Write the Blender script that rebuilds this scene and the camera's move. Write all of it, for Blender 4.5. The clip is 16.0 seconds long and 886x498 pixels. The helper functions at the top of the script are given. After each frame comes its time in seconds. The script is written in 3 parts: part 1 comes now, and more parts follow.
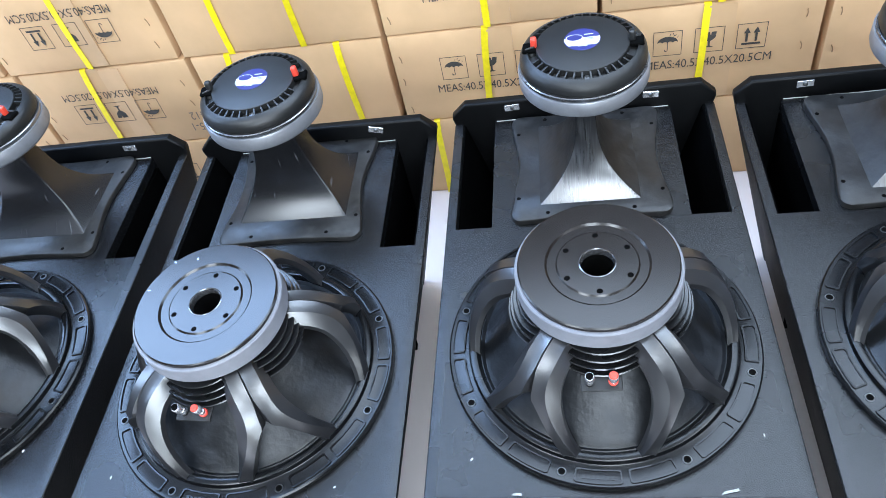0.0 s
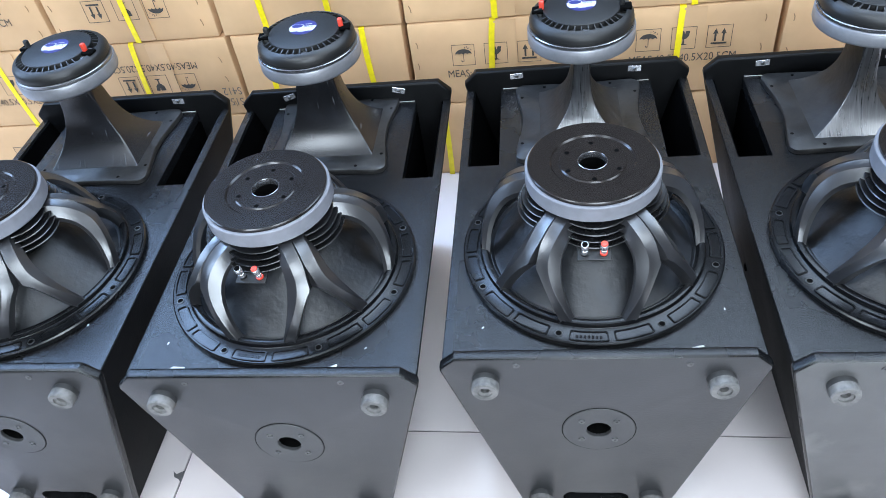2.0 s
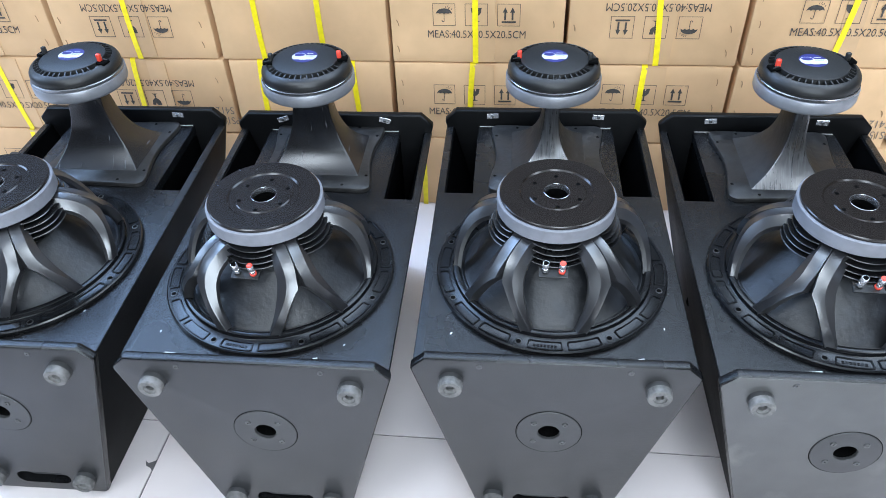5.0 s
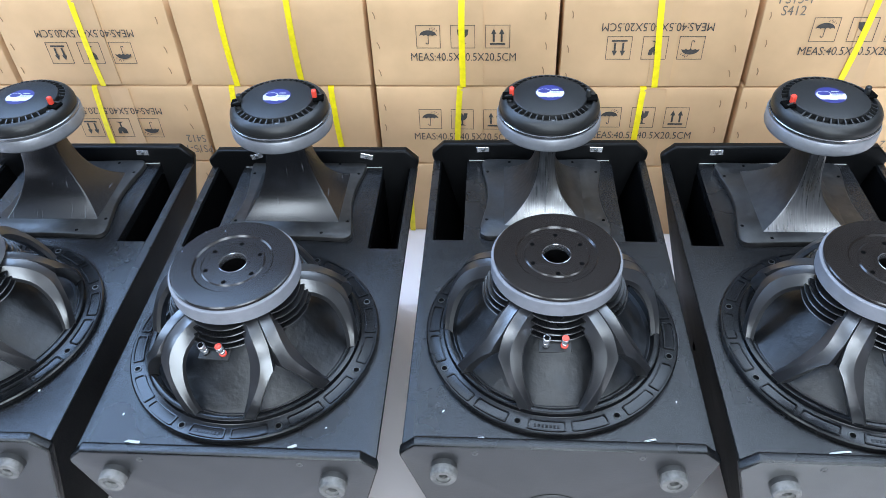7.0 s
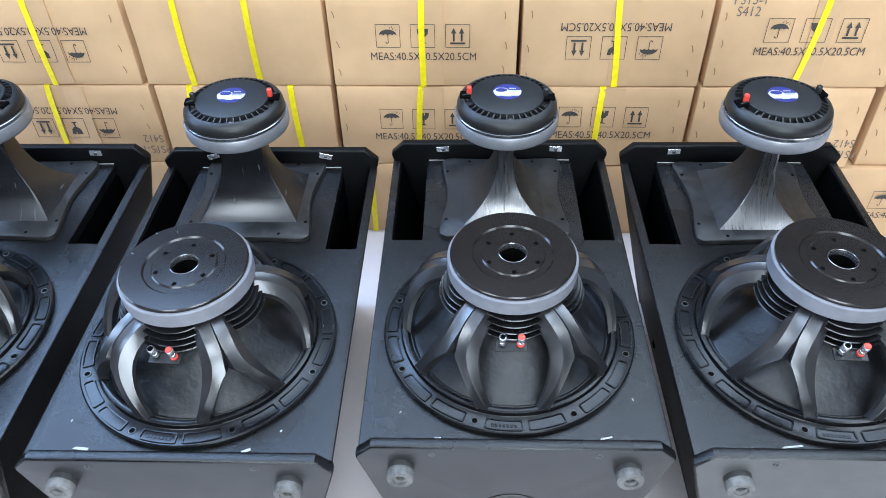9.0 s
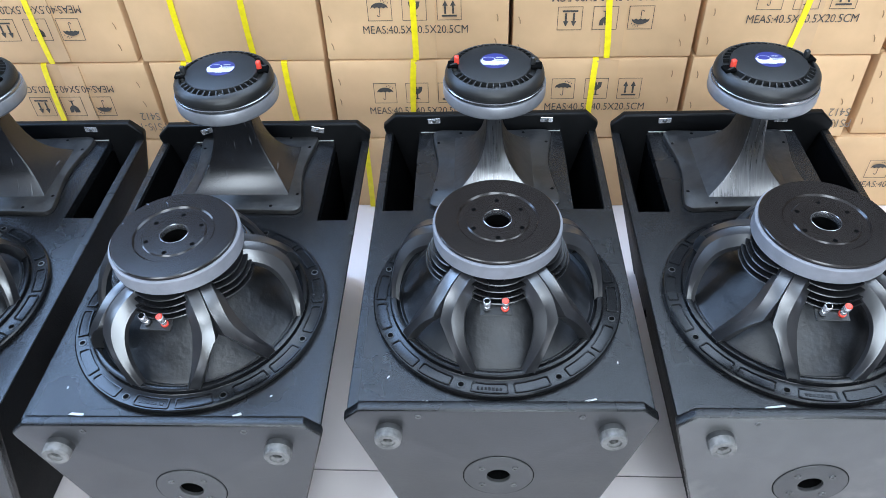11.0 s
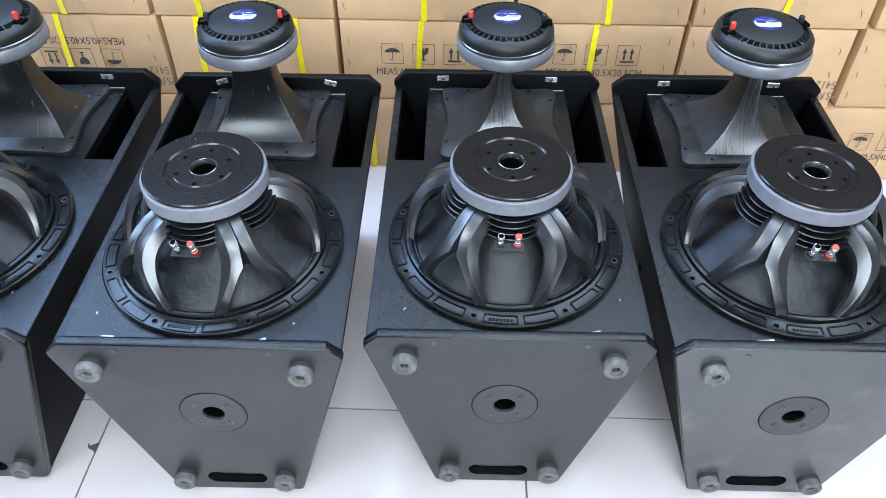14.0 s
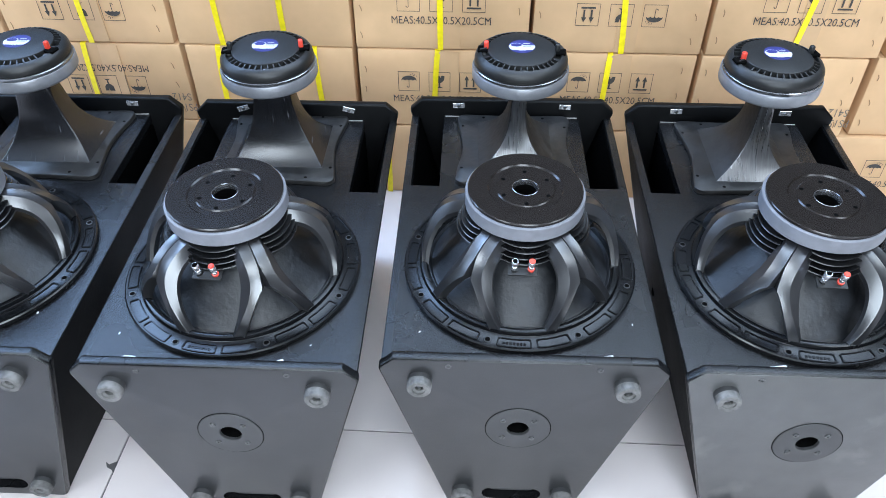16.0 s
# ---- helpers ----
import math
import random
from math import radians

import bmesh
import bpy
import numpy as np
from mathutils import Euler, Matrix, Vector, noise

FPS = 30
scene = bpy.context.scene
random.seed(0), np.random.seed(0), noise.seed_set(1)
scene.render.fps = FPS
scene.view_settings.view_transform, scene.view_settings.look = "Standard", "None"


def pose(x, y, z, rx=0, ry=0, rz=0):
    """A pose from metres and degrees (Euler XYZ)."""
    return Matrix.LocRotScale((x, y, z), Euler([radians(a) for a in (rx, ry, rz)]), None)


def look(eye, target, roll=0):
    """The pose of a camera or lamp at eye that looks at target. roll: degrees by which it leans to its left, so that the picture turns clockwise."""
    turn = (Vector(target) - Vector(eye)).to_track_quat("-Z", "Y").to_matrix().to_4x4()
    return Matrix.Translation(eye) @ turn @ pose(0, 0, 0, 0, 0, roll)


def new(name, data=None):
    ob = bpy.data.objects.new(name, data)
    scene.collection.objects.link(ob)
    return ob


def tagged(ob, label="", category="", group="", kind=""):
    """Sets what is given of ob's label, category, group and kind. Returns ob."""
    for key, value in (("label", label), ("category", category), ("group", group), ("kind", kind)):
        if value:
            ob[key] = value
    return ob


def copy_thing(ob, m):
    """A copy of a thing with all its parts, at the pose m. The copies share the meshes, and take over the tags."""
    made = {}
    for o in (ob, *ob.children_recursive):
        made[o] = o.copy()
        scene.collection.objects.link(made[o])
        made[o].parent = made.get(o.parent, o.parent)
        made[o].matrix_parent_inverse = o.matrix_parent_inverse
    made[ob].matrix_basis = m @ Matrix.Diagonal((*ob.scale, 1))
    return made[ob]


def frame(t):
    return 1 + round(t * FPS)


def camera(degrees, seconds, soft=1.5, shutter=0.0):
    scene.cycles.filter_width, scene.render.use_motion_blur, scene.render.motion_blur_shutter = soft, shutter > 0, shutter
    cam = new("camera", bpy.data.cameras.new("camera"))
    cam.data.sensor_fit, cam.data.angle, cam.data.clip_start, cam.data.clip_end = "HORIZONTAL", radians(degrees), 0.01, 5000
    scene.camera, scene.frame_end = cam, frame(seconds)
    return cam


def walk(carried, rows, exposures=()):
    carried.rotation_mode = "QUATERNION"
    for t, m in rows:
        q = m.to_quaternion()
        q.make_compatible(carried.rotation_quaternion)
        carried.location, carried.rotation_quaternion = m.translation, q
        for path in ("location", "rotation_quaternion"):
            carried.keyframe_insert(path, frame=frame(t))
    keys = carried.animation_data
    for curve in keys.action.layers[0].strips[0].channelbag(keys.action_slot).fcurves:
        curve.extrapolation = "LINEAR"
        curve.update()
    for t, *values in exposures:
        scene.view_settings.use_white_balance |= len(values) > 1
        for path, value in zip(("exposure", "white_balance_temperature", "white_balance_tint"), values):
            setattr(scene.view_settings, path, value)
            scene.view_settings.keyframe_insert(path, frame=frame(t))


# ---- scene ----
cam = camera(62.7, 16.0, soft=0.7)
PATH = [
    (0, (0.134, -0.301, 1.177), (-0.245, 1.013, -0.282), -14.7),
    (0.5, (0.123, -0.367, 1.166), (-0.246, 0.982, -0.263), -13.4),
    (1, (0.15, -0.419, 1.179), (-0.228, 0.962, -0.218), -12.6),
    (1.5, (0.142, -0.484, 1.169), (-0.198, 0.928, -0.207), -10.8),
    (2, (0.095, -0.587, 1.158), (-0.209, 0.857, -0.192), -9.3),
    (2.5, (0.088, -0.63, 1.166), (-0.177, 0.847, -0.157), -7.3),
    (3, (0.092, -0.664, 1.183), (-0.148, 0.84, -0.113), -5.2),
    (3.5, (0.097, -0.698, 1.198), (-0.13, 0.826, -0.078), -3.5),
    (3.7, (0.091, -0.709, 1.202), (-0.131, 0.822, -0.066), -2.9),
    (6, (0.086, -0.704, 1.214), (-0.1, 0.813, -0.076), -2.8),
    (6.5, (0.081, -0.603, 1.228), (-0.097, 0.901, -0.078), -3.0),
    (7, (0.073, -0.547, 1.236), (-0.092, 0.954, -0.075), -2.9),
    (7.5, (0.076, -0.54, 1.225), (-0.073, 0.959, -0.091), -2.5),
    (8, (0.088, -0.534, 1.222), (-0.042, 0.962, -0.098), -2.1),
    (8.5, (0.089, -0.539, 1.227), (-0.017, 0.963, -0.09), -1.6),
    (9, (0.095, -0.542, 1.228), (0.007, 0.967, -0.082), -1.4),
    (9.2, (0.099, -0.543, 1.227), (0.017, 0.971, -0.077), -1.4),
    (11.3, (0.131, -0.566, 1.212), (0.015, 0.909, -0.134), -2.8),
    (11.5, (0.127, -0.564, 1.206), (0.013, 0.916, -0.135), -2.7),
    (12, (0.114, -0.548, 1.213), (0.007, 0.924, -0.137), -2.4),
    (12.5, (0.11, -0.559, 1.212), (0.017, 0.914, -0.138), -1.9),
    (13, (0.107, -0.577, 1.214), (0.034, 0.893, -0.14), -1.2),
    (13.5, (0.094, -0.607, 1.221), (0.031, 0.855, -0.142), -0.6),
    (14, (0.078, -0.661, 1.206), (0.025, 0.794, -0.164), 0.2),
    (14.5, (0.075, -0.661, 1.2), (0.015, 0.795, -0.171), 0.5),
    (15, (0.075, -0.67, 1.214), (-0.006, 0.801, -0.138), 0.2),
    (15.5, (0.076, -0.674, 1.218), (-0.015, 0.809, -0.122), -0.1),
    (16, (0.077, -0.675, 1.221), (-0.016, 0.822, -0.102), -0.4),
]
walk(cam, [(t, look(eye, target, roll)) for t, eye, target, roll in PATH],
     exposures=[(0.0, 0.28), (1.0, 0.28), (2.0, 0.12), (3.0, 0.0), (16.0, 0.0)])

# ---- world and light ----
world = bpy.data.worlds.new("world")
scene.world = world
world.use_nodes = True
wn = world.node_tree
sky = wn.nodes.new("ShaderNodeTexSky")
sky.sky_type, sky.sun_disc = "NISHITA", False
sky.sun_elevation, sky.sun_rotation = radians(48), radians(150)
wn.links.new(sky.outputs[0], wn.nodes["Background"].inputs[0])
wn.nodes["Background"].inputs[1].default_value = 0.12


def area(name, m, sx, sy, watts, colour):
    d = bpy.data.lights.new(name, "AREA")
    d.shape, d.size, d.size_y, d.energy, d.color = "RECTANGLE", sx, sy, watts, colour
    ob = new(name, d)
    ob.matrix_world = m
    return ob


WINDOW_W, CEIL_W, FILL_LEFT_W, FILL_RIGHT_W, WEST_W = 168.0, 60.0, 165.0, 98.0, 75.0
# daylight through the doorway behind the camera and an unseen side window; two bluish ceiling lamps beyond the row and
# panel lamps, added for highlights
area("doorway_daylight", look((0.7, -3.9, 1.85), (0.2, 0.4, 0.5)), 2.6, 1.9, WINDOW_W, (0.74, 0.87, 1.0))
area("window_daylight", look((-4.02, 0.4, 1.95), (0.0, 0.4, 1.4)), 1.9, 1.5, WEST_W, (0.48, 0.68, 1.0))
# added lamps under the closed ceiling, set where gloss needs a bright reflection
area("skylight", pose(-2.4, 1.50, 3.0), 3.1, 1.25, FILL_LEFT_W, (0.38, 0.60, 1.0))
area("skylight", pose(1.0, 1.08, 3.0), 3.0, 1.5, FILL_RIGHT_W, (0.60, 0.77, 1.0))
for lx, ly, watts in ((-1.3, -1.65, CEIL_W), (0.45, -1.65, CEIL_W), (2.3, -0.40, 0.65 * CEIL_W)):
    area("panel_light", pose(lx, ly, 2.98), 0.9, 1.5, watts, (0.78, 0.89, 1.0))


# ---- materials ----
def mat(name, colour, rough=0.5, metal=0.0, grain=0.15, scale=40.0, bump=0.0, bscale=300.0, spec=0.5,
        blotch=0.0, blotch_colour=None, bl_scale=6.0, stretch=(1, 1, 1), coat=0.0, ior=1.5, rvar=0.08, edges=(0.5, 0.72)):
    m = bpy.data.materials.new(name)
    m.use_nodes = True
    nt = m.node_tree
    n, l = nt.nodes, nt.links
    b = n["Principled BSDF"]
    b.inputs["Metallic"].default_value = metal
    b.inputs["Specular IOR Level"].default_value = spec
    b.inputs["Coat Weight"].default_value = coat
    b.inputs["IOR"].default_value = ior
    tc = n.new("ShaderNodeTexCoord")
    mp = n.new("ShaderNodeMapping")
    mp.inputs["Scale"].default_value = stretch
    info = n.new("ShaderNodeObjectInfo")
    add = n.new("ShaderNodeVectorMath")
    mul = n.new("ShaderNodeMath")
    mul.operation, mul.inputs[1].default_value = "MULTIPLY", 17.0
    l.new(info.outputs["Random"], mul.inputs[0])
    l.new(tc.outputs["Object"], add.inputs[0])
    l.new(mul.outputs[0], add.inputs[1])
    l.new(add.outputs[0], mp.inputs[0])

    def noise_at(s, detail=4.0):
        t = n.new("ShaderNodeTexNoise")
        t.inputs["Scale"].default_value, t.inputs["Detail"].default_value = s, detail
        l.new(mp.outputs[0], t.inputs["Vector"])
        return t
    g = noise_at(scale)
    ramp = n.new("ShaderNodeMapRange")
    ramp.inputs["From Min"].default_value, ramp.inputs["From Max"].default_value = 0.3, 0.7
    ramp.inputs["To Min"].default_value, ramp.inputs["To Max"].default_value = 1 - grain, 1 + grain
    l.new(g.outputs["Fac"], ramp.inputs["Value"])
    vary = n.new("ShaderNodeMath")
    vary.operation, vary.inputs[1].default_value, vary.inputs[2].default_value = "MULTIPLY_ADD", 0.14, 0.93
    l.new(info.outputs["Random"], vary.inputs[0])
    both = n.new("ShaderNodeMath")
    both.operation = "MULTIPLY"
    l.new(vary.outputs[0], both.inputs[0])
    vm = n.new("ShaderNodeVectorMath")
    vm.operation = "SCALE"
    vm.inputs[0].default_value = colour
    l.new(ramp.outputs[0], both.inputs[1])
    l.new(both.outputs[0], vm.inputs["Scale"])
    out = vm.outputs[0]
    big = noise_at(bl_scale, 5.0)
    if blotch:
        r2 = n.new("ShaderNodeMapRange")
        r2.inputs["From Min"].default_value, r2.inputs["From Max"].default_value = edges
        r2.inputs["To Max"].default_value = blotch
        l.new(big.outputs["Fac"], r2.inputs["Value"])
        mx = n.new("ShaderNodeMix")
        mx.data_type = "RGBA"
        l.new(r2.outputs[0], mx.inputs[0])
        l.new(out, mx.inputs[6])
        mx.inputs[7].default_value = (*(blotch_colour or colour), 1)
        out = mx.outputs[2]
    l.new(out, b.inputs["Base Color"])
    rr = n.new("ShaderNodeMapRange")
    rr.inputs["From Min"].default_value, rr.inputs["From Max"].default_value = 0.3, 0.7
    rr.inputs["To Min"].default_value, rr.inputs["To Max"].default_value = rough - rvar, rough + rvar
    l.new(big.outputs["Fac"], rr.inputs["Value"])
    l.new(rr.outputs[0], b.inputs["Roughness"])
    if bump:
        bn = noise_at(bscale, 3.0)
        bp = n.new("ShaderNodeBump")
        bp.inputs["Strength"].default_value, bp.inputs["Distance"].default_value = bump, 0.002
        l.new(bn.outputs["Fac"], bp.inputs["Height"])
        l.new(bp.outputs[0], b.inputs["Normal"])
    return m


PAINT = mat("textured black paint", (0.0058, 0.0060, 0.0066), 0.24, grain=0.3, scale=90, bump=0.27, bscale=800, spec=0.52, blotch=0.25, blotch_colour=(0.0085, 0.0085, 0.0095))
# darker, duller copy of the baffle paint: shade between the cabinets put into it
SIDE_SHADE = mat("rough black side paint", (0.0045, 0.0045, 0.0048), 0.62, grain=0.3, scale=90, bump=0.4, bscale=300, spec=0.15)
PAINT_SMOOTH = mat("smooth black paint", (0.0026, 0.0027, 0.003), 0.42, grain=0.2, scale=60, bump=0.06, bscale=420, spec=0.15)
PANEL = mat("dusty black panel paint", (0.0190, 0.0192, 0.0200), 0.37, spec=0.65, grain=0.12, scale=25, bump=0.14, bscale=420, blotch=0.35, blotch_colour=(0.020, 0.0205, 0.022), bl_scale=9)
PANEL_SCUFFED = mat("scuffed black panel paint", (0.056, 0.056, 0.055), 0.37, spec=0.8, grain=0.12, scale=25, bump=0.12, bscale=500, blotch=0.8, blotch_colour=(0.17, 0.165, 0.155), bl_scale=11, edges=(0.60, 0.78))
# near-black without gloss: the deep shade of the ports put into the colour
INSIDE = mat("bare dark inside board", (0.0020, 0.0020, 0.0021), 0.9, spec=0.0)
RUBBER = mat("grey dusty rubber", (0.12, 0.117, 0.113), 0.75, grain=0.3, scale=120, bump=0.3, blotch=0.6, blotch_colour=(0.24, 0.23, 0.22), bl_scale=40)
PLATE = mat("black pole plate", (0.040, 0.040, 0.041), 0.45, grain=0.1, bump=0.1, bscale=600)
SCREW = mat("dark zinc screw", (0.12, 0.12, 0.12), 0.4, metal=0.8)
CAST = mat("satin black cast alloy", (0.012, 0.012, 0.0137), 0.34, grain=0.15, scale=60, bump=0.03, bscale=700, ior=2.1, rvar=0.04)
FIN = mat("black cooling fin alloy", (0.006, 0.006, 0.0066), 0.27, grain=0.15, scale=60, ior=1.8)
RIM = mat("black coated rim", (0.005, 0.0053, 0.006), 0.23, grain=0.2, scale=80, bump=0.04, bscale=600, ior=1.42)
CONE = mat("black paper cone", (0.0075, 0.0085, 0.0105), 0.44, grain=0.45, scale=30, bump=0.5, bscale=90, ior=1.5, blotch=0.6, blotch_colour=(0.021, 0.024, 0.030), bl_scale=30)
STEEL = mat("black plated steel", (0.0115, 0.0088, 0.0075), 0.19, grain=0.15, bump=0.015, bscale=60, ior=1.5, rvar=0.03)
FERRITE = mat("grey painted magnet", (0.20, 0.205, 0.23), 0.48, grain=0.10, scale=60, bump=0.06)
CHROME = mat("chrome", (0.66, 0.66, 0.68), 0.2, metal=0.8, grain=0.03)
BORE = mat("turned steel bore", (0.30, 0.30, 0.31), 0.25, metal=0.9)
ZINC = mat("machined zinc ring", (0.26, 0.265, 0.285), 0.40, metal=0.5, grain=0.12, scale=50, bump=0.08, blotch=0.4, blotch_colour=(0.36, 0.37, 0.395), bl_scale=18)
CAP = mat("black moulded plastic", (0.012, 0.012, 0.012), 0.42, grain=0.1, bump=0.12, bscale=900)
# shade of holes, bore and recesses put into the colour; also seam and black cap
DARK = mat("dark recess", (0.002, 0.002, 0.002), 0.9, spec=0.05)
RED = mat("red plastic", (0.72, 0.06, 0.035), 0.4, grain=0.08)
BLUE = mat("blue label print", (0.030, 0.034, 0.17), 0.35, grain=0.05)
WHITE = mat("white label print", (0.54, 0.55, 0.61), 0.4, grain=0.04)
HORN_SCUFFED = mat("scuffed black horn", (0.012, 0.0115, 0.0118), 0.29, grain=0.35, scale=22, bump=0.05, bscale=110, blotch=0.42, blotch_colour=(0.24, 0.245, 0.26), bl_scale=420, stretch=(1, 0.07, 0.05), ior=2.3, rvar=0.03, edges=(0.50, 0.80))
HORN_FLANGE_AND_SHADE = mat("mottled dark horn flange", (0.0125, 0.0117, 0.0112), 0.44, grain=0.5, scale=40, bump=0.3, bscale=90, blotch=0.45, blotch_colour=(0.040, 0.038, 0.036), bl_scale=60, edges=(0.48, 0.72))
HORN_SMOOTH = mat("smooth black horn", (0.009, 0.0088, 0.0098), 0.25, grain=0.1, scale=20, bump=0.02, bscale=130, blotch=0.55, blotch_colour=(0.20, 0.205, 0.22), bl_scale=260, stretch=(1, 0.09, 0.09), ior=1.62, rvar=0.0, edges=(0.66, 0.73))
CARD = mat("brown corrugated card", (0.65, 0.415, 0.226), 0.72, grain=0.06, scale=14, bump=0.10, bscale=55, blotch=0.35, blotch_colour=(0.58, 0.35, 0.195), bl_scale=5, spec=0.25)
FLAP = mat("card edge shadow gap", (0.33, 0.20, 0.10), 0.8)
TAPE = mat("clear packing tape on card", (0.625, 0.395, 0.212), 0.42, grain=0.05, scale=20, bump=0.06, bscale=40)
STRAP = mat("yellow packing strap", (0.90, 0.72, 0.012), 0.38, grain=0.08, scale=90, bump=0.15, bscale=700)
INK = mat("dark printing ink", (0.055, 0.048, 0.042), 0.7, grain=0.2, scale=150)
INK_FAINT = mat("grey stamp ink", (0.17, 0.14, 0.11), 0.7, grain=0.3, scale=150)
TILE = mat("white glazed floor tile", (0.69, 0.62, 0.60), 0.16, grain=0.03, scale=5, bump=0.02, bscale=12, blotch=0.25, blotch_colour=(0.58, 0.545, 0.55), bl_scale=3)
GROUT = mat("dark tile joint", (0.10, 0.095, 0.095), 0.85)
DIM_FLOOR = mat("dark stone floor", (0.09, 0.088, 0.085), 0.5, grain=0.2, scale=8, bump=0.1, bscale=60)
PLASTER = mat("dull wall paint", (0.058, 0.050, 0.044), 0.8, grain=0.04, bump=0.1, bscale=90)
CEILING = mat("white ceiling paint", (0.74, 0.75, 0.77), 0.8, grain=0.04)
SCRAP = mat("white paper scrap", (0.80, 0.80, 0.78), 0.6)
GLUE = mat("dried white glue", (0.45, 0.44, 0.42), 0.6)
COPPER = mat("braided lead", (0.25, 0.22, 0.18), 0.45, metal=0.6)


# ---- mesh helpers ----
def mesh_object(name, bm, material, angle=35):
    bmesh.ops.recalc_face_normals(bm, faces=bm.faces)
    me = bpy.data.meshes.new(name)
    bm.to_mesh(me)
    bm.free()
    me.materials.append(material)
    me.shade_smooth()
    me.set_sharp_from_angle(angle=radians(angle))
    return new(name, me)


def part(name, bm, material, parent, label="", m=None, angle=35):
    ob = mesh_object(name, bm, material, angle)
    ob.parent = parent
    if m is not None:
        ob.matrix_basis = m
    if label:
        tagged(ob, label)
    return ob


def again(ob, m, parent=None):
    """Another piece on the same mesh."""
    o = new(ob.name.split(".")[0], ob.data)
    o.parent, o.matrix_basis = parent or ob.parent, m
    if "label" in ob:
        o["label"] = ob["label"]
    return o


def thing(name, m, label, category, group="", kind=""):
    ob = new(name)
    ob.empty_display_size = 0.05
    ob.matrix_basis = m
    return tagged(ob, label, category, group, kind)


def box(sx, sy, sz, bevel=0.0, seg=2, centre=(0, 0, 0)):
    bm = bmesh.new()
    bmesh.ops.create_cube(bm, size=1.0)
    bmesh.ops.transform(bm, matrix=Matrix.Translation(centre) @ Matrix.Diagonal((sx, sy, sz, 1)), verts=bm.verts)
    if bevel:
        bmesh.ops.bevel(bm, geom=bm.edges[:], offset=bevel, segments=seg, affect="EDGES", profile=0.5)
    return bm


def lathe(profile, seg=48, closed=False):
    """Turns (radius, height) points round z."""
    bm = bmesh.new()
    rings = []
    for r, h in profile:
        if r < 1e-6:
            rings.append([bm.verts.new((0, 0, h))])
        else:
            rings.append([bm.verts.new((r * math.cos(2 * math.pi * i / seg), r * math.sin(2 * math.pi * i / seg), h)) for i in range(seg)])
    pairs = list(zip(rings, rings[1:])) + ([(rings[-1], rings[0])] if closed else [])
    for a, b in pairs:
        for i in range(seg):
            j = (i + 1) % seg
            f = [a[i % len(a)], a[j % len(a)], b[j % len(b)], b[i % len(b)]]
            f = list(dict.fromkeys(f))
            if len(f) > 2:
                bm.faces.new(f)
    return bm


def hexa(corners):
    """A solid from 4 lower and 4 upper corners."""
    bm = bmesh.new()
    v = [bm.verts.new(c) for c in corners]
    for f in ((0, 3, 2, 1), (4, 5, 6, 7), (0, 1, 5, 4), (1, 2, 6, 5), (2, 3, 7, 6), (3, 0, 4, 7)):
        bm.faces.new([v[i] for i in f])
    return bm


def inset(poly, d):
    """A convex outline, counter-clockwise, moved inwards by d."""
    out = []
    for i, p in enumerate(poly):
        a, b = Vector(poly[i - 1]), Vector(poly[(i + 1) % len(poly)])
        p = Vector(p)
        e1, e2 = (p - a).normalized(), (b - p).normalized()
        n1, n2 = Vector((-e1.y, e1.x)), Vector((-e2.y, e2.x))
        k = (n1 + n2)
        out.append(tuple(p + k * (d / max(0.2, (1 + n1.dot(n2))))))
    return out


def board(outline, holes, thick, b=0.005, seg=3):
    """A board in the x-z plane with its front at y=0, rounded front edge and through holes."""
    bm = bmesh.new()

    def ring(poly, y):
        return [bm.verts.new((x, y, z)) for x, z in poly]

    def strip(r1, r2):
        for i in range(len(r1)):
            j = (i + 1) % len(r1)
            bm.faces.new((r1[i], r1[j], r2[j], r2[i]))
    rings = []
    for s in range(seg + 1):
        a = math.pi / 2 * s / seg
        rings.append(ring(inset(outline, b * (1 - math.sin(a))), b * (1 - math.cos(a))))
    for s in range(seg + 1):
        a = math.pi / 2 * s / seg
        rings.append(ring(inset(outline, b * (1 - math.cos(a))), thick - b * (1 - math.sin(a))))
    for a, c in zip(rings, rings[1:]):
        strip(a, c)
    fronts, backs = [rings[0]], [rings[-1]]
    for h in holes:
        f, k = ring(h, 0), ring(h, thick)
        strip(f, k)
        fronts.append(f)
        backs.append(k)
    for loops in (fronts, backs):
        edges = []
        for lp in loops:
            for i in range(len(lp)):
                e = bm.edges.get((lp[i], lp[(i + 1) % len(lp)]))
                edges.append(e or bm.edges.new((lp[i], lp[(i + 1) % len(lp)])))
        bmesh.ops.triangle_fill(bm, use_beauty=True, use_dissolve=False, edges=edges)
    return bm


def circle(cx, cz, r, n=28):
    return [(cx + r * math.cos(2 * math.pi * i / n), cz + r * math.sin(2 * math.pi * i / n)) for i in range(n)]


def stadium(cx, cz, hx, r, n=10):
    pts = []
    for s, a0 in ((1, -90), (-1, 90)):
        for i in range(n + 1):
            a = radians(a0 + 180 * i / n)
            pts.append((cx + s * (hx - r) + r * math.cos(a), cz + r * math.sin(a)))
    return pts


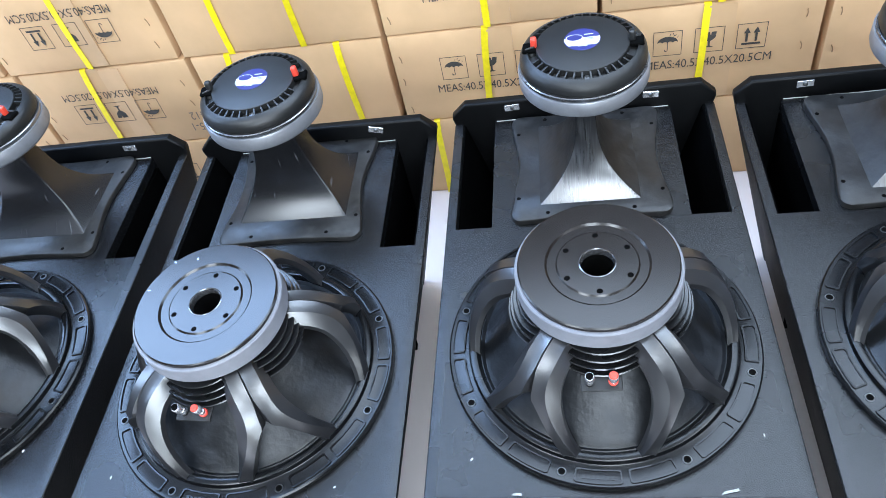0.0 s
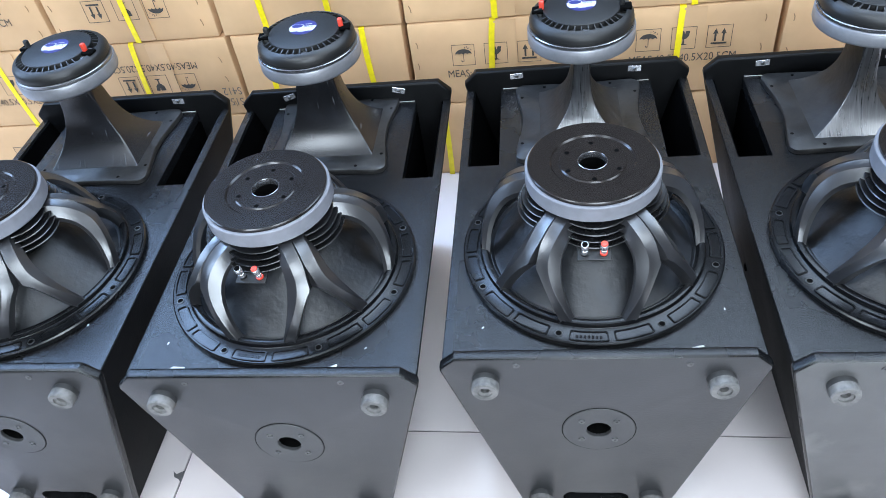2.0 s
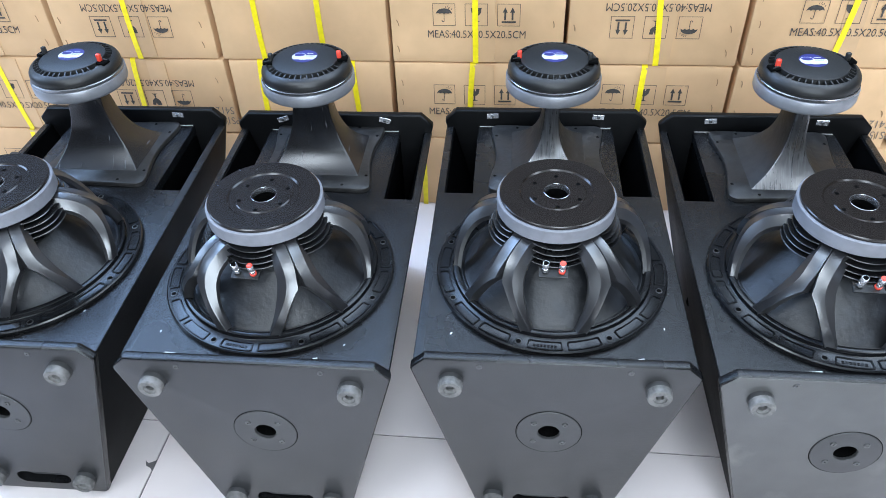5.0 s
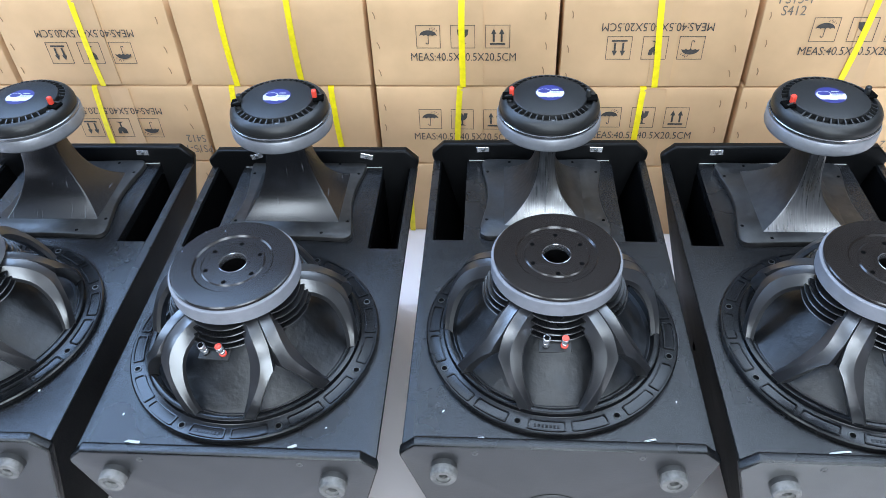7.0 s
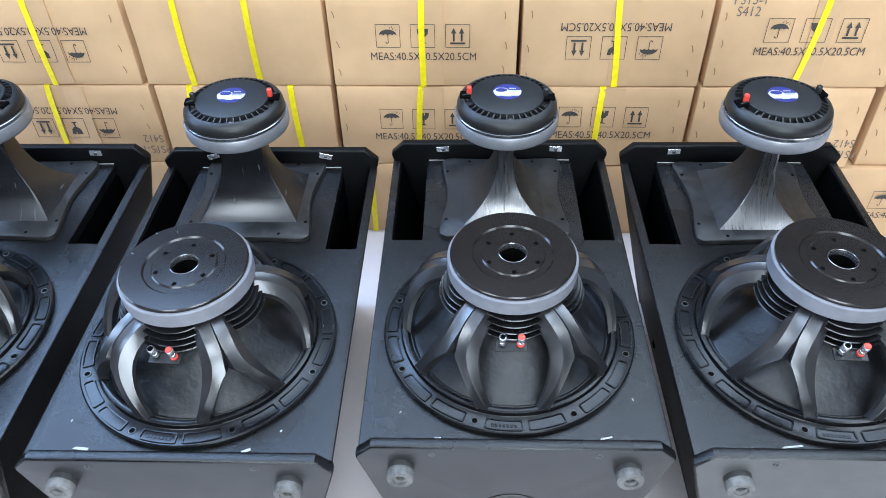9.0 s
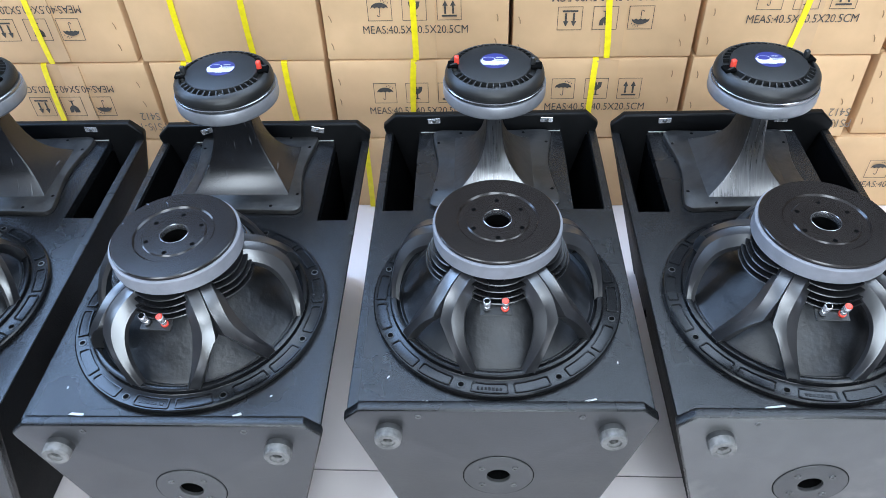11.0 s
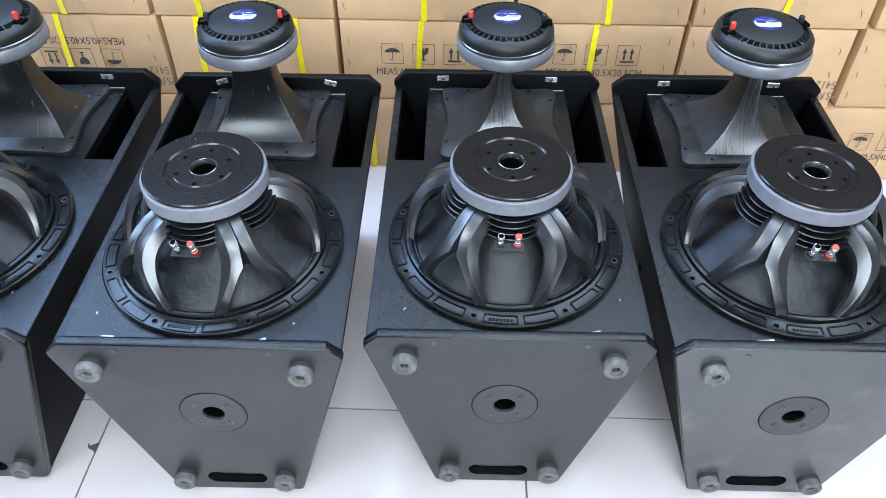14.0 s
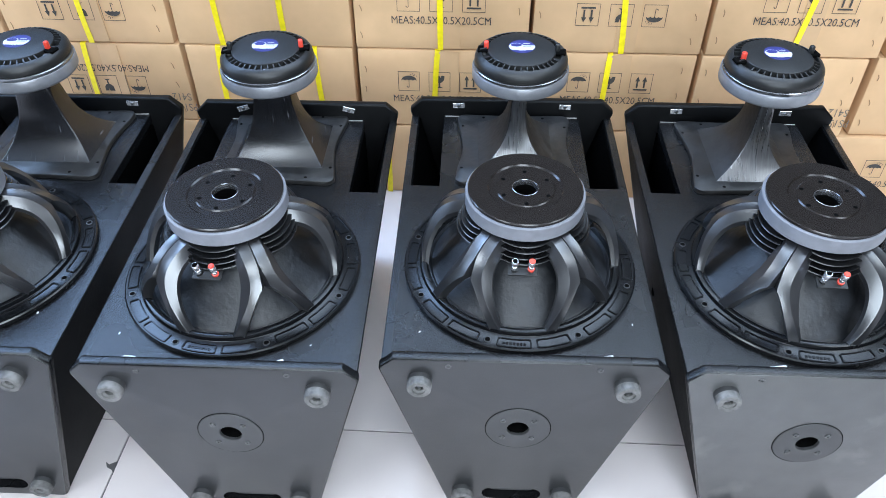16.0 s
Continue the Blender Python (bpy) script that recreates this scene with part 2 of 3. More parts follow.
def tube(points, r, seg=8):
    bm = bmesh.new()
    pts = [Vector(p) for p in points]
    rings = []
    for i, p in enumerate(pts):
        t = (pts[min(i + 1, len(pts) - 1)] - pts[max(i - 1, 0)]).normalized()
        u = t.orthogonal().normalized()
        if rings:
            u = (last - t * last.dot(t)).normalized()
        last = u
        w = t.cross(u)
        rings.append([bm.verts.new(p + r * (math.cos(2 * math.pi * k / seg) * u + math.sin(2 * math.pi * k / seg) * w)) for k in range(seg)])
    for a, b in zip(rings, rings[1:]):
        for k in range(seg):
            bm.faces.new((a[k], a[(k + 1) % seg], b[(k + 1) % seg], b[k]))
    bm.faces.new(rings[0])
    bm.faces.new(rings[-1])
    return bm


def flat(polys, y=0.0, thick=0.0003):
    """Thin printed shapes in the x-z plane that face -y."""
    bm = bmesh.new()
    for poly in polys:
        f = [bm.verts.new((x, y, z)) for x, z in poly]
        k = [bm.verts.new((x, y + thick, z)) for x, z in poly]
        bm.faces.new(f)
        for i in range(len(f)):
            j = (i + 1) % len(f)
            bm.faces.new((f[i], f[j], k[j], k[i]))
    return bm


# ---- room ----
ground = tagged(mesh_object("floor", box(9.0, 7.0, 0.10, centre=(0, -0.6, -0.0535)), GROUT), "white glazed tile floor with thin grey joints", "floor", kind="structure")
tile_bm = box(0.7965, 0.7965, 0.02, centre=(0.4, 0.4, -0.01))
first_tile = None
for ix in range(-5, 5):
    for iy in range(-2, 3):
        place = Matrix.Translation((0.205 + 0.8 * ix, 0.156 + 0.8 * iy, 0))
        if first_tile is None:
            first_tile = part("tile", tile_bm, TILE, ground, m=place)
        else:
            again(first_tile, place)
# unseen dark floor, added so the end panels reflect less brightness
tagged(mesh_object("floor_front", box(8.4, 2.45, 0.05, centre=(0, -2.68, -0.0245)), DIM_FLOOR), "unseen dark floor, added to dim reflections", "floor", kind="structure")
chip = bmesh.new()
chip.faces.new([chip.verts.new((x, y, 0.0006)) for x, y in ((0, 0.012), (-0.014, 0.004), (-0.022, 0.010), (-0.016, -0.002), (-0.006, -0.006), (0, -0.012))])
part("chipped_edge", chip, GROUT, ground, "chipped tile edge", Matrix.Translation((-0.5945, 0.050, 0)))
# walls are unseen and added; their dark colour keeps gloss reflections low
tagged(mesh_object("wall_east", box(0.2, 6.3, 3.2, centre=(4.1, -0.6, 1.5)), PLASTER), "plain unseen wall, kept dark to dim reflections", "wall", kind="structure")


def wall_with_opening(name, m, width, x0, x1, z0, z1):
    bm = board([(-width / 2, -0.05), (width / 2, -0.05), (width / 2, 3.05), (-width / 2, 3.05)],
               [[(x0, z0), (x1, z0), (x1, z1), (x0, z1)]], 0.2, 0.001, 1)
    ob = mesh_object(name, bm, PLASTER)
    ob.matrix_basis = m
    tagged(ob, "plain unseen dark wall with an opening to daylight", "wall", kind="structure")


wall_with_opening("wall_south", pose(0, -3.95, 0), 8.0, -0.7, 2.5, 0.02, 2.75)
wall_with_opening("wall_west", pose(-4.0, -0.6, 0, 0, 0, 90), 6.3, 0.0, 2.0, 1.1, 2.8)
tagged(mesh_object("wall_north", box(8.0, 0.2, 3.2, centre=(0, 2.5, 1.5)), PLASTER), "plain unseen wall, kept dark to dim reflections", "wall", kind="structure")
tagged(mesh_object("ceiling", box(9.0, 7.0, 0.1, centre=(0, -0.6, 3.1)), CEILING), "plain white ceiling", "ceiling", kind="structure")

# ---- cartons ----
CARTON_Y = 0.945
CARTON_H = 0.2133


def umbrella():
    polys = []
    top = [(0.019 * math.cos(radians(a)), 0.002 + 0.013 * math.sin(radians(a))) for a in range(0, 181, 15)]
    low = []
    for k in range(4):
        x0 = -0.019 + k * 0.0095
        low += [(x0 + 0.0095 * s, 0.002 + 0.0025 * math.sin(math.pi * s)) for s in (0.25, 0.5, 0.75, 1.0)]
    polys.append(top + low[:-1])
    polys.append([(-0.0007, -0.016), (0.0007, -0.016), (0.0007, 0.004), (-0.0007, 0.004)])
    polys.append([(-0.006, -0.013), (-0.0047, -0.013), (-0.0035, -0.0152), (-0.0007, -0.016), (-0.0007, -0.0175), (-0.0045, -0.017), (-0.006, -0.015)])
    for dx, dz in ((0.004, 0.019), (0.009, 0.0205), (0.014, 0.018), (0.018, 0.014), (0.011, 0.0165)):
        polys.append([(dx - 0.0008, dz - 0.0022), (dx + 0.0004, dz - 0.0022), (dx + 0.0016, dz + 0.0014), (dx + 0.0004, dz + 0.0014)])
    return polys


def glass():
    return [[(-0.0125, 0.0165), (-0.011, 0.005), (-0.006, -0.001), (-0.0018, -0.003), (-0.0018, -0.013), (-0.0085, -0.0165), (0.0085, -0.0165),
             (0.0018, -0.013), (0.0018, -0.003), (0.006, -0.001), (0.011, 0.005), (0.0125, 0.0165), (0.004, 0.0165), (0.002, 0.009), (0.0, 0.0165)]]


def arrows():
    polys = [[(-0.0165, -0.0185), (0.0165, -0.0185), (0.0165, -0.0145), (-0.0165, -0.0145)]]
    for x in (-0.0085, 0.0085):
        polys.append([(x - 0.0021, -0.012), (x + 0.0021, -0.012), (x + 0.0021, 0.006), (x + 0.0058, 0.006), (x, 0.0185), (x - 0.0058, 0.006), (x - 0.0021, 0.006)])
    return polys


def framed(polys, h=0.0265, w=0.0011):
    a, b = h, h - w
    return polys + [[(-a, -a), (a, -a), (b, -b), (-b, -b)], [(a, -a), (a, a), (b, b), (b, -b)], [(a, a), (-a, a), (-b, b), (b, b)], [(-a, a), (-a, -a), (-b, -b), (-b, b)]]


def lettering(words, height, squeeze):
    """The mesh of a line of print, centred, in the x-z plane."""
    cu = bpy.data.curves.new("lettering", "FONT")
    cu.body, cu.size, cu.align_x, cu.align_y = words, height / 0.70, "CENTER", "CENTER"
    cu.resolution_u = 3
    ob = bpy.data.objects.new("lettering", cu)
    scene.collection.objects.link(ob)
    bpy.context.view_layer.update()
    me = bpy.data.meshes.new_from_object(ob.evaluated_get(bpy.context.evaluated_depsgraph_get()))
    bpy.data.objects.remove(ob)
    me.transform(pose(0, 0, 0, 90) @ Matrix.Diagonal((squeeze, 1, 1, 1)))
    return me


MARKS = [("umbrella_mark", umbrella()), ("glass_mark", glass()), ("arrow_mark", arrows())]
mark_meshes = []
for mname, polys in MARKS:
    o = mesh_object(mname, flat(framed(polys)), INK)
    mark_meshes.append((mname, o.data))
    bpy.data.objects.remove(o)
meas_mesh = lettering("MEAS:40.5X40.5X20.5CM", 0.0185, 0.83)
meas_mesh.materials.append(INK)
code_mesh = lettering("S412", 0.021, 0.85)
code_mesh.materials.append(INK_FAINT)
model_mesh = lettering("PS15-1", 0.021, 0.85)
model_mesh.materials.append(INK_FAINT)
NEXT = [0]


def carton_shell(w, d, h, seed):
    bm = box(w, d, h, 0.004, 2, centre=(0, d / 2, h / 2))
    bmesh.ops.subdivide_edges(bm, edges=[e for e in bm.edges if e.calc_length() > 0.1], cuts=7, use_grid_fill=True)
    for v in bm.verts:
        n = noise.noise(Vector((v.co.x * 6 + seed * 3.1, v.co.y * 6, v.co.z * 6 + seed)))
        edge = max(abs(v.co.x) / (w / 2), 0)
        bulge = 0.004 * (1 - edge ** 2) * (1 - (2 * v.co.z / h - 1) ** 2)
        if v.co.y < d / 2:
            v.co.y += 0.0022 * n - bulge * 0.6
        v.co.x += 0.0015 * n * (1 - abs(2 * v.co.z / h - 1))
    return bm


def carton(x0, x1, row, y=CARTON_Y, printed="", straps=(), code="", turn=0.0, staples=True, lift=0.0, shift=0.0):
    """A closed carton; printed 'up' or 'down' (lying upside down); straps are x positions at the foot and the top."""
    w, seed = x1 - x0 - 0.008, NEXT[0]
    NEXT[0] += 1
    rnd = random.Random(seed)
    label = {"up": "brown corrugated carton with handling marks and yellow straps", "down": "brown carton stacked upside down, marks inverted, yellow straps", "": "brown carton with its blank side out, yellow straps"}[printed]
    root = thing("carton", pose((x0 + x1) / 2, y, row * CARTON_H + 0.0004, 0, 0, turn), label, "carton", "stacked cartons")
    part("box_body", carton_shell(w, 0.405, CARTON_H - 0.0025, seed), CARD, root)
    yf = -0.0062
    if printed:
        flip = printed == "down"
        turned = pose(0, 0, 0, 0, 180 if flip else 0, 0)
        zi, zt = 0.122 + lift, 0.074 + lift
        if flip:
            zi, zt = CARTON_H - zi, CARTON_H - zt
        for k, (mname, me) in enumerate(mark_meshes):
            o = new(mname, me)
            o.parent = root
            dx = (k - 1) * 0.0755 * (-1 if flip else 1)
            o.matrix_basis = Matrix.Translation((dx + shift, yf, zi)) @ turned
        o = new("lettering", meas_mesh)
        o.parent, o.matrix_basis = root, Matrix.Translation((shift, yf, zt)) @ turned
    if code:
        up = code == "up"
        for me, off in ((code_mesh, 0.174), (model_mesh, 0.203)):
            o = new("lettering", me)
            o.parent = root
            if up:
                o.matrix_basis = Matrix.Translation((-w / 2 + 0.058, -0.0028, off if off < 0.2 else 0.199))
            else:
                o.matrix_basis = Matrix.Translation((w / 2 - 0.026, -0.0028, 0.070 if off < 0.2 else 0.040)) @ pose(0, 0, 0, 0, 180, 0)
    if printed:
        tw = 0.024
        bm = bmesh.new()
        grid = []
        for k in range(9):
            zz = 0.004 + (CARTON_H - 0.010) * k / 8
            yy = -0.0030 - 0.0024 * (1 - (2 * zz / CARTON_H - 1) ** 2)
            grid.append([bm.verts.new((0.02 + sx * tw, yy + dy, zz)) for sx, dy in ((-1, 0), (1, 0), (1, 0.003), (-1, 0.003))])
        for a, b in zip(grid, grid[1:]):
            for k in range(4):
                bm.faces.new((a[k], a[(k + 1) % 4], b[(k + 1) % 4], b[k]))
        part("tape", bm, TAPE, root)
    for xb, xt in straps:
        bm = bmesh.new()
        path = [(xt, 0.20, CARTON_H - 0.0012), (xt, 0.004, CARTON_H - 0.0012), (xt, -0.0015, CARTON_H - 0.004)]
        for k in range(1, 9):
            f = k / 8
            bulge = 0.0024 * (1 - (2 * (1 - f) - 1) ** 2)
            path.append((xt + (xb - xt) * f + 0.0008 * math.sin(5 * f + seed), -0.0046 - bulge, (CARTON_H - 0.005) * (1 - f) + 0.001))
        rows = []
        for k, (px, py, pz) in enumerate(path):
            ny, nz = (0, 0.0009) if k < 2 else (-0.0009, 0)
            rows.append([bm.verts.new((px + sx * 0.0066 - (x0 + x1) / 2, py + (ny if o2 else 0), pz + (nz if o2 else 0))) for sx, o2 in ((-1, 0), (1, 0), (1, 1), (-1, 1))])
        for a, b in zip(rows, rows[1:]):
            for k in range(4):
                bm.faces.new((a[k], a[(k + 1) % 4], b[(k + 1) % 4], b[k]))
        bm.faces.new(rows[0])
        bm.faces.new(rows[-1])
        part("strap", bm, STRAP, root)
    if staples:
        pin = None
        for side in (-1, 1):
            for z in (0.035, 0.10, 0.165):
                m = Matrix.Translation((side * (w / 2 - 0.022) + rnd.uniform(-0.003, 0.003), -0.0022, z + rnd.uniform(-0.008, 0.008))) @ pose(0, 0, 0, 0, rnd.uniform(-25, -5), 0)
                if pin is None:
                    pin = part("staple", tube([(-0.006, 0, -0.008), (-0.0045, -0.0008, -0.002), (-0.004, -0.0009, 0.002), (-0.005, 0, 0.008)], 0.0011, 5), FLAP, root, m=m)
                else:
                    again(pin, m)
    return root


COLS = [-1.085, -0.668, -0.233, 0.185, 0.589, 0.960]
carton(-1.50, -1.09, 2, printed="up", straps=((-1.29, -1.29),))
carton(COLS[0], COLS[1] - 0.004, 2, printed="down", straps=((-0.879, -0.884),), lift=0.006)
carton(COLS[1], COLS[2], 2, straps=((-0.553, -0.557), (-0.398, -0.402)), staples=False)
carton(COLS[2], COLS[3], 2, printed="up", straps=((-0.027, -0.025),))
carton(COLS[3], COLS[4], 2, printed="down", straps=((0.400, 0.387),), lift=-0.004)
carton(COLS[4] + 0.004, 0.998, 2, printed="up", straps=((0.790, 0.815),), code="up", lift=0.013, shift=0.006)
carton(1.01, 1.42, 2, printed="up", straps=((1.21, 1.21),))
carton(-1.47, -1.075, 1, printed="up", straps=((-1.262, -1.285),))
carton(-1.072, -0.662, 1, printed="down", straps=((-0.911, -0.906),), code="down", lift=-0.009, shift=-0.006)
carton(-0.658, -0.236, 1, straps=((-0.574, -0.570), (-0.325, -0.333)), staples=False)
carton(-0.232, 0.180, 1, printed="up", straps=((-0.047, -0.033),), lift=0.008, shift=-0.003)
carton(0.184, 0.586, 1, printed="up", straps=((0.368, 0.378),), lift=0.016)
carton(0.590, 0.984, 1, printed="", straps=((0.78, 0.78),), code="down")
carton(1.000, 1.405, 1, y=0.955, printed="down", straps=((1.19, 1.19),))
carton(-1.48, -1.07, 0, printed="up", straps=((-1.27, -1.27),))
carton(-1.066, -0.660, 0, printed="up", straps=((-0.86, -0.86),))
carton(-0.656, -0.242, 0, printed="up", straps=((-0.45, -0.45),))
carton(-0.238, 0.170, 0, straps=((-0.168, -0.165),))
carton(0.174, 0.582, 0, straps=((0.375, 0.375), (0.535, 0.53)))
carton(0.586, 0.962, 0, printed="up", straps=((0.78, 0.78),))
carton(0.968, 1.376, 0, printed="up", straps=((1.24, 1.24),))

# ---- speaker cabinets ----
SLOPE = 0.034
TIP = math.degrees(math.atan(SLOPE))
LEN = 0.691


def zb(y):
    return 0.379 + SLOPE * y


def trapezoid(top, cham=0.022, grow=0.0):
    """Outline of an end board: wide at the top with cut corners, narrow at the floor."""
    w, b = 0.215 + grow, 0.112
    zc = top - cham * 0.95
    pts = [(-b + 0.006, 0.0), (b - 0.006, 0.0), (b, 0.004), (w, zc - 0.006), (w - 0.0005, zc), (w - cham, top), (-w + cham, top), (-w + 0.0005, zc), (-w, zc - 0.006), (-b, 0.004)]
    return pts


def cabinet(x, y, yaw, label, scraps, dusty=False):
    root = thing("speaker_cabinet", pose(x, y, 0, 0, 0, yaw), label, "speaker cabinet", "row of speaker cabinets")
    bottom = board(trapezoid(0.400), [circle(0, 0.237, 0.030), stadium(0, 0.040, 0.052, 0.0165)], 0.018, 0.005)
    end = part("bottom_panel", bottom, PANEL_SCUFFED if dusty else PANEL, root, "flat black end panel with cut corners")
    end.data.materials.append(PAINT)
    for f in end.data.polygons:
        if abs(f.normal.y) < 0.93:
            f.material_index = 1
    far = board(trapezoid(0.441, 0.024), [], 0.018, 0.004)
    part("top_panel", far, PAINT_SMOOTH, root, m=Matrix.Translation((0, LEN - 0.018, 0)))
    y0, y1 = 0.018, LEN - 0.018
    for s in (-1, 1):
        t = 0.0155
        bm = hexa([(s * 0.109, y0, 0.001), (s * (0.109 - t), y0, 0.001), (s * (0.109 - t), y1, 0.001), (s * 0.109, y1, 0.001),
                   (s * 0.2135, y0, zb(y0)), (s * (0.2135 - t), y0, zb(y0)), (s * (0.2135 - t), y1, zb(y1)), (s * 0.2135, y1, zb(y1))])
        bm.verts.ensure_lookup_table()
        bmesh.ops.bevel(bm, geom=[bm.edges.get((bm.verts[4], bm.verts[7]))], offset=0.004, segments=3, affect="EDGES", profile=0.5)
        # shaded copy on the slanting side, plain baffle paint on its top edge
        side = part("side_panel", bm, SIDE_SHADE, root)
        side.data.materials.append(PAINT)
        for f in side.data.polygons:
            if f.normal.z > 0.5:
                f.material_index = 1
    # thin near-black sheets over the side panels stand in for port shade
    for s in (-1, 1):
        ya, yb, t = 0.4335, y1, 0.0155
        k = (0.2135 - 0.109) / zb(ya)

        def inner(yy, z):
            return s * (0.2135 - t - 0.0006 - (zb(yy) - z) * k)
        bm = hexa([(inner(ya, 0.13), ya, 0.13), (inner(yb, 0.13), yb, 0.13), (inner(yb, 0.13) - s * 0.002, yb, 0.13), (inner(ya, 0.13) - s * 0.002, ya, 0.13),
                   (inner(ya, zb(ya) - 0.004), ya, zb(ya) - 0.004), (inner(yb, zb(yb) - 0.004), yb, zb(yb) - 0.004),
                   (inner(yb, zb(yb) - 0.004) - s * 0.002, yb, zb(yb) - 0.004), (inner(ya, zb(ya) - 0.004) - s * 0.002, ya, zb(ya) - 0.004)])
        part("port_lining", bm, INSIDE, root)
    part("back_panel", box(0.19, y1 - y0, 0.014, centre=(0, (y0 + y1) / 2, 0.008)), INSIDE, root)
    # front baffle: the wide woofer part and the narrower horn part between two deep ports
    ys = 0.433
    bx = 0.2135 - 0.0155
    wide = hexa([(-bx + 0.004, y0, zb(y0) - 0.018), (bx - 0.004, y0, zb(y0) - 0.018), (bx - 0.004, ys, zb(ys) - 0.018), (-bx + 0.004, ys, zb(ys) - 0.018),
                 (-bx, y0, zb(y0)), (bx, y0, zb(y0)), (bx, ys, zb(ys)), (-bx, ys, zb(ys))])
    part("baffle", wide, PAINT, root, "textured black front baffle")
    narrow = hexa([(-0.143, ys, zb(ys) - 0.018), (0.143, ys, zb(ys) - 0.018), (0.143, y1, zb(y1) - 0.018), (-0.143, y1, zb(y1) - 0.018),
                   (-0.143, ys, zb(ys)), (0.143, ys, zb(ys)), (0.143, y1, zb(y1)), (-0.143, y1, zb(y1))])
    part("horn_baffle", narrow, PAINT, root)
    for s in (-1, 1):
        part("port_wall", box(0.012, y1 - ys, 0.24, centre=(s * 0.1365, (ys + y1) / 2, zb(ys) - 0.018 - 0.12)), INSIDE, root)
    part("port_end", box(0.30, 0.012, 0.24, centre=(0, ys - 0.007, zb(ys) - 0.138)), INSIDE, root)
    part("glue_line", tube([(-0.14 + 0.28 * k / 12, y1 - 0.0006, zb(y1) + 0.0006 + 0.0004 * math.sin(k * 2.3 + x)) for k in range(13)], 0.0009, 5), GLUE, root)
    # feet, pole socket, screws, recessed handle
    foot_bm = lathe([(0.0060, 0.0100), (0.0062, 0.0165), (0.0095, 0.0180), (0.0100, 0.0205), (0.0165, 0.0205), (0.0182, 0.0185), (0.0190, 0.0085), (0.0186, 0.0080)], 32)
    foot = None
    for fx, fz in ((-0.154, 0.354), (0.154, 0.354), (-0.0865, 0.048), (0.0865, 0.048)):
        m = Matrix.Translation((fx, 0, fz)) @ pose(0, 0, 0, 90)
        if foot is None:
            foot = part("rubber_foot", foot_bm, RUBBER, root, "grey rubber foot", m)
            # dark disc between the panel and the rubber
            spacer = part("spacer", lathe([(0.0, 0.0105), (0.0068, 0.0105), (0.0186, 0.0080), (0.0186, 0.0)], 32), PLATE, foot, "dark disc behind the foot")
            pin = part("screw", lathe([(0, 0.0135), (0.0035, 0.0130), (0.0045, 0.0105)], 14), SCREW, foot)
        else:
            f2 = again(foot, m)
            again(spacer, Matrix(), f2)
            again(pin, Matrix(), f2)
    plate = part("pole_socket", lathe([(0.0175, -0.004), (0.0175, 0.0008), (0.0185, 0.0016), (0.0505, 0.0016), (0.0515, 0.0006), (0.0515, -0.001)], 48), PLATE, root, "round black pole socket plate", Matrix.Translation((0, 0, 0.237)) @ pose(0, 0, 0, 90))
    part("seam", lathe([(0.0515, 0.0002), (0.0528, 0.0004)], 48), DARK, plate)
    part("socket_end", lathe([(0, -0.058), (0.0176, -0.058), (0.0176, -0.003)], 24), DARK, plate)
    screw_bm = lathe([(0, 0.0006), (0.0016, 0.0006), (0.0018, 0.0016), (0.0042, 0.0018), (0.0048, 0.0)], 16)
    screw = part("screw", screw_bm, SCREW, plate, m=Matrix.Translation((0.033 * math.cos(0.75), 0.033 * math.sin(0.75), 0.0016)))
    for a in (2.4, 3.9, 5.5):
        again(screw, Matrix.Translation((0.033 * math.cos(a), 0.033 * math.sin(a), 0.0016)))
    for s in (-1, 1):
        again(screw, Matrix.Translation((s * 0.111, 0.0005, 0.386)) @ pose(0, 0, 0, 90), root)
    cup = bmesh.new()
    r1 = [cup.verts.new((px, 0.018, pz)) for px, pz in stadium(0, 0.040, 0.052, 0.0165)]
    r2 = [cup.verts.new((px * 0.96, 0.055, 0.040 + (pz - 0.040) * 0.9)) for px, pz in stadium(0, 0.040, 0.052, 0.0165)]
    for i in range(len(r1)):
        j = (i + 1) % len(r1)
        cup.faces.new((r1[i], r1[j], r2[j], r2[i]))
    cup.faces.new(r2)
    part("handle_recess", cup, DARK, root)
    part("handle_bar", tube([(-0.047, 0.022, 0.031), (-0.030, 0.018, 0.030), (0.030, 0.018, 0.030), (0.047, 0.022, 0.031)], 0.0045, 12), PLATE, root)
    # speed clips on the inner face of the far panel
    clip = None
    for s, r in (((-1, -17), (1, 14)) if "sheen" in label else ((-1, -3), (1, 2))):
        m = Matrix.Translation((s * 0.112, y1, 0.429)) @ pose(0, 0, 0, 90, r, 0)
        if clip is None:
            clip = part("clip_nut", box(0.025, 0.0115, 0.0022, 0.0006, 1, centre=(0, 0, 0.0011)), CHROME, root, "zinc clip nut", m)
            bolt = part("bolt", lathe([(0, 0.005), (0.0028, 0.0045), (0.004, 0.0022)], 12), SCREW, clip)
        else:
            c2 = again(clip, m)
            again(bolt, Matrix(), c2)
    for k, (sx, sy, a, l, w) in enumerate(scraps):
        bm = bmesh.new()
        v = [bm.verts.new(p) for p in ((-l, -w, 0), (l, -w * 0.4, 0.0006), (l * 0.9, w, 0.001), (-l * 0.6, w * 0.5, 0.0003))]
        bm.faces.new(v)
        bmesh.ops.solidify(bm, geom=bm.faces[:], thickness=0.0004)
        o = mesh_object("paper_scrap", bm, SCRAP)
        o.matrix_basis = root.matrix_basis @ pose(sx, sy, zb(sy) + 0.0006, TIP, 0, a)
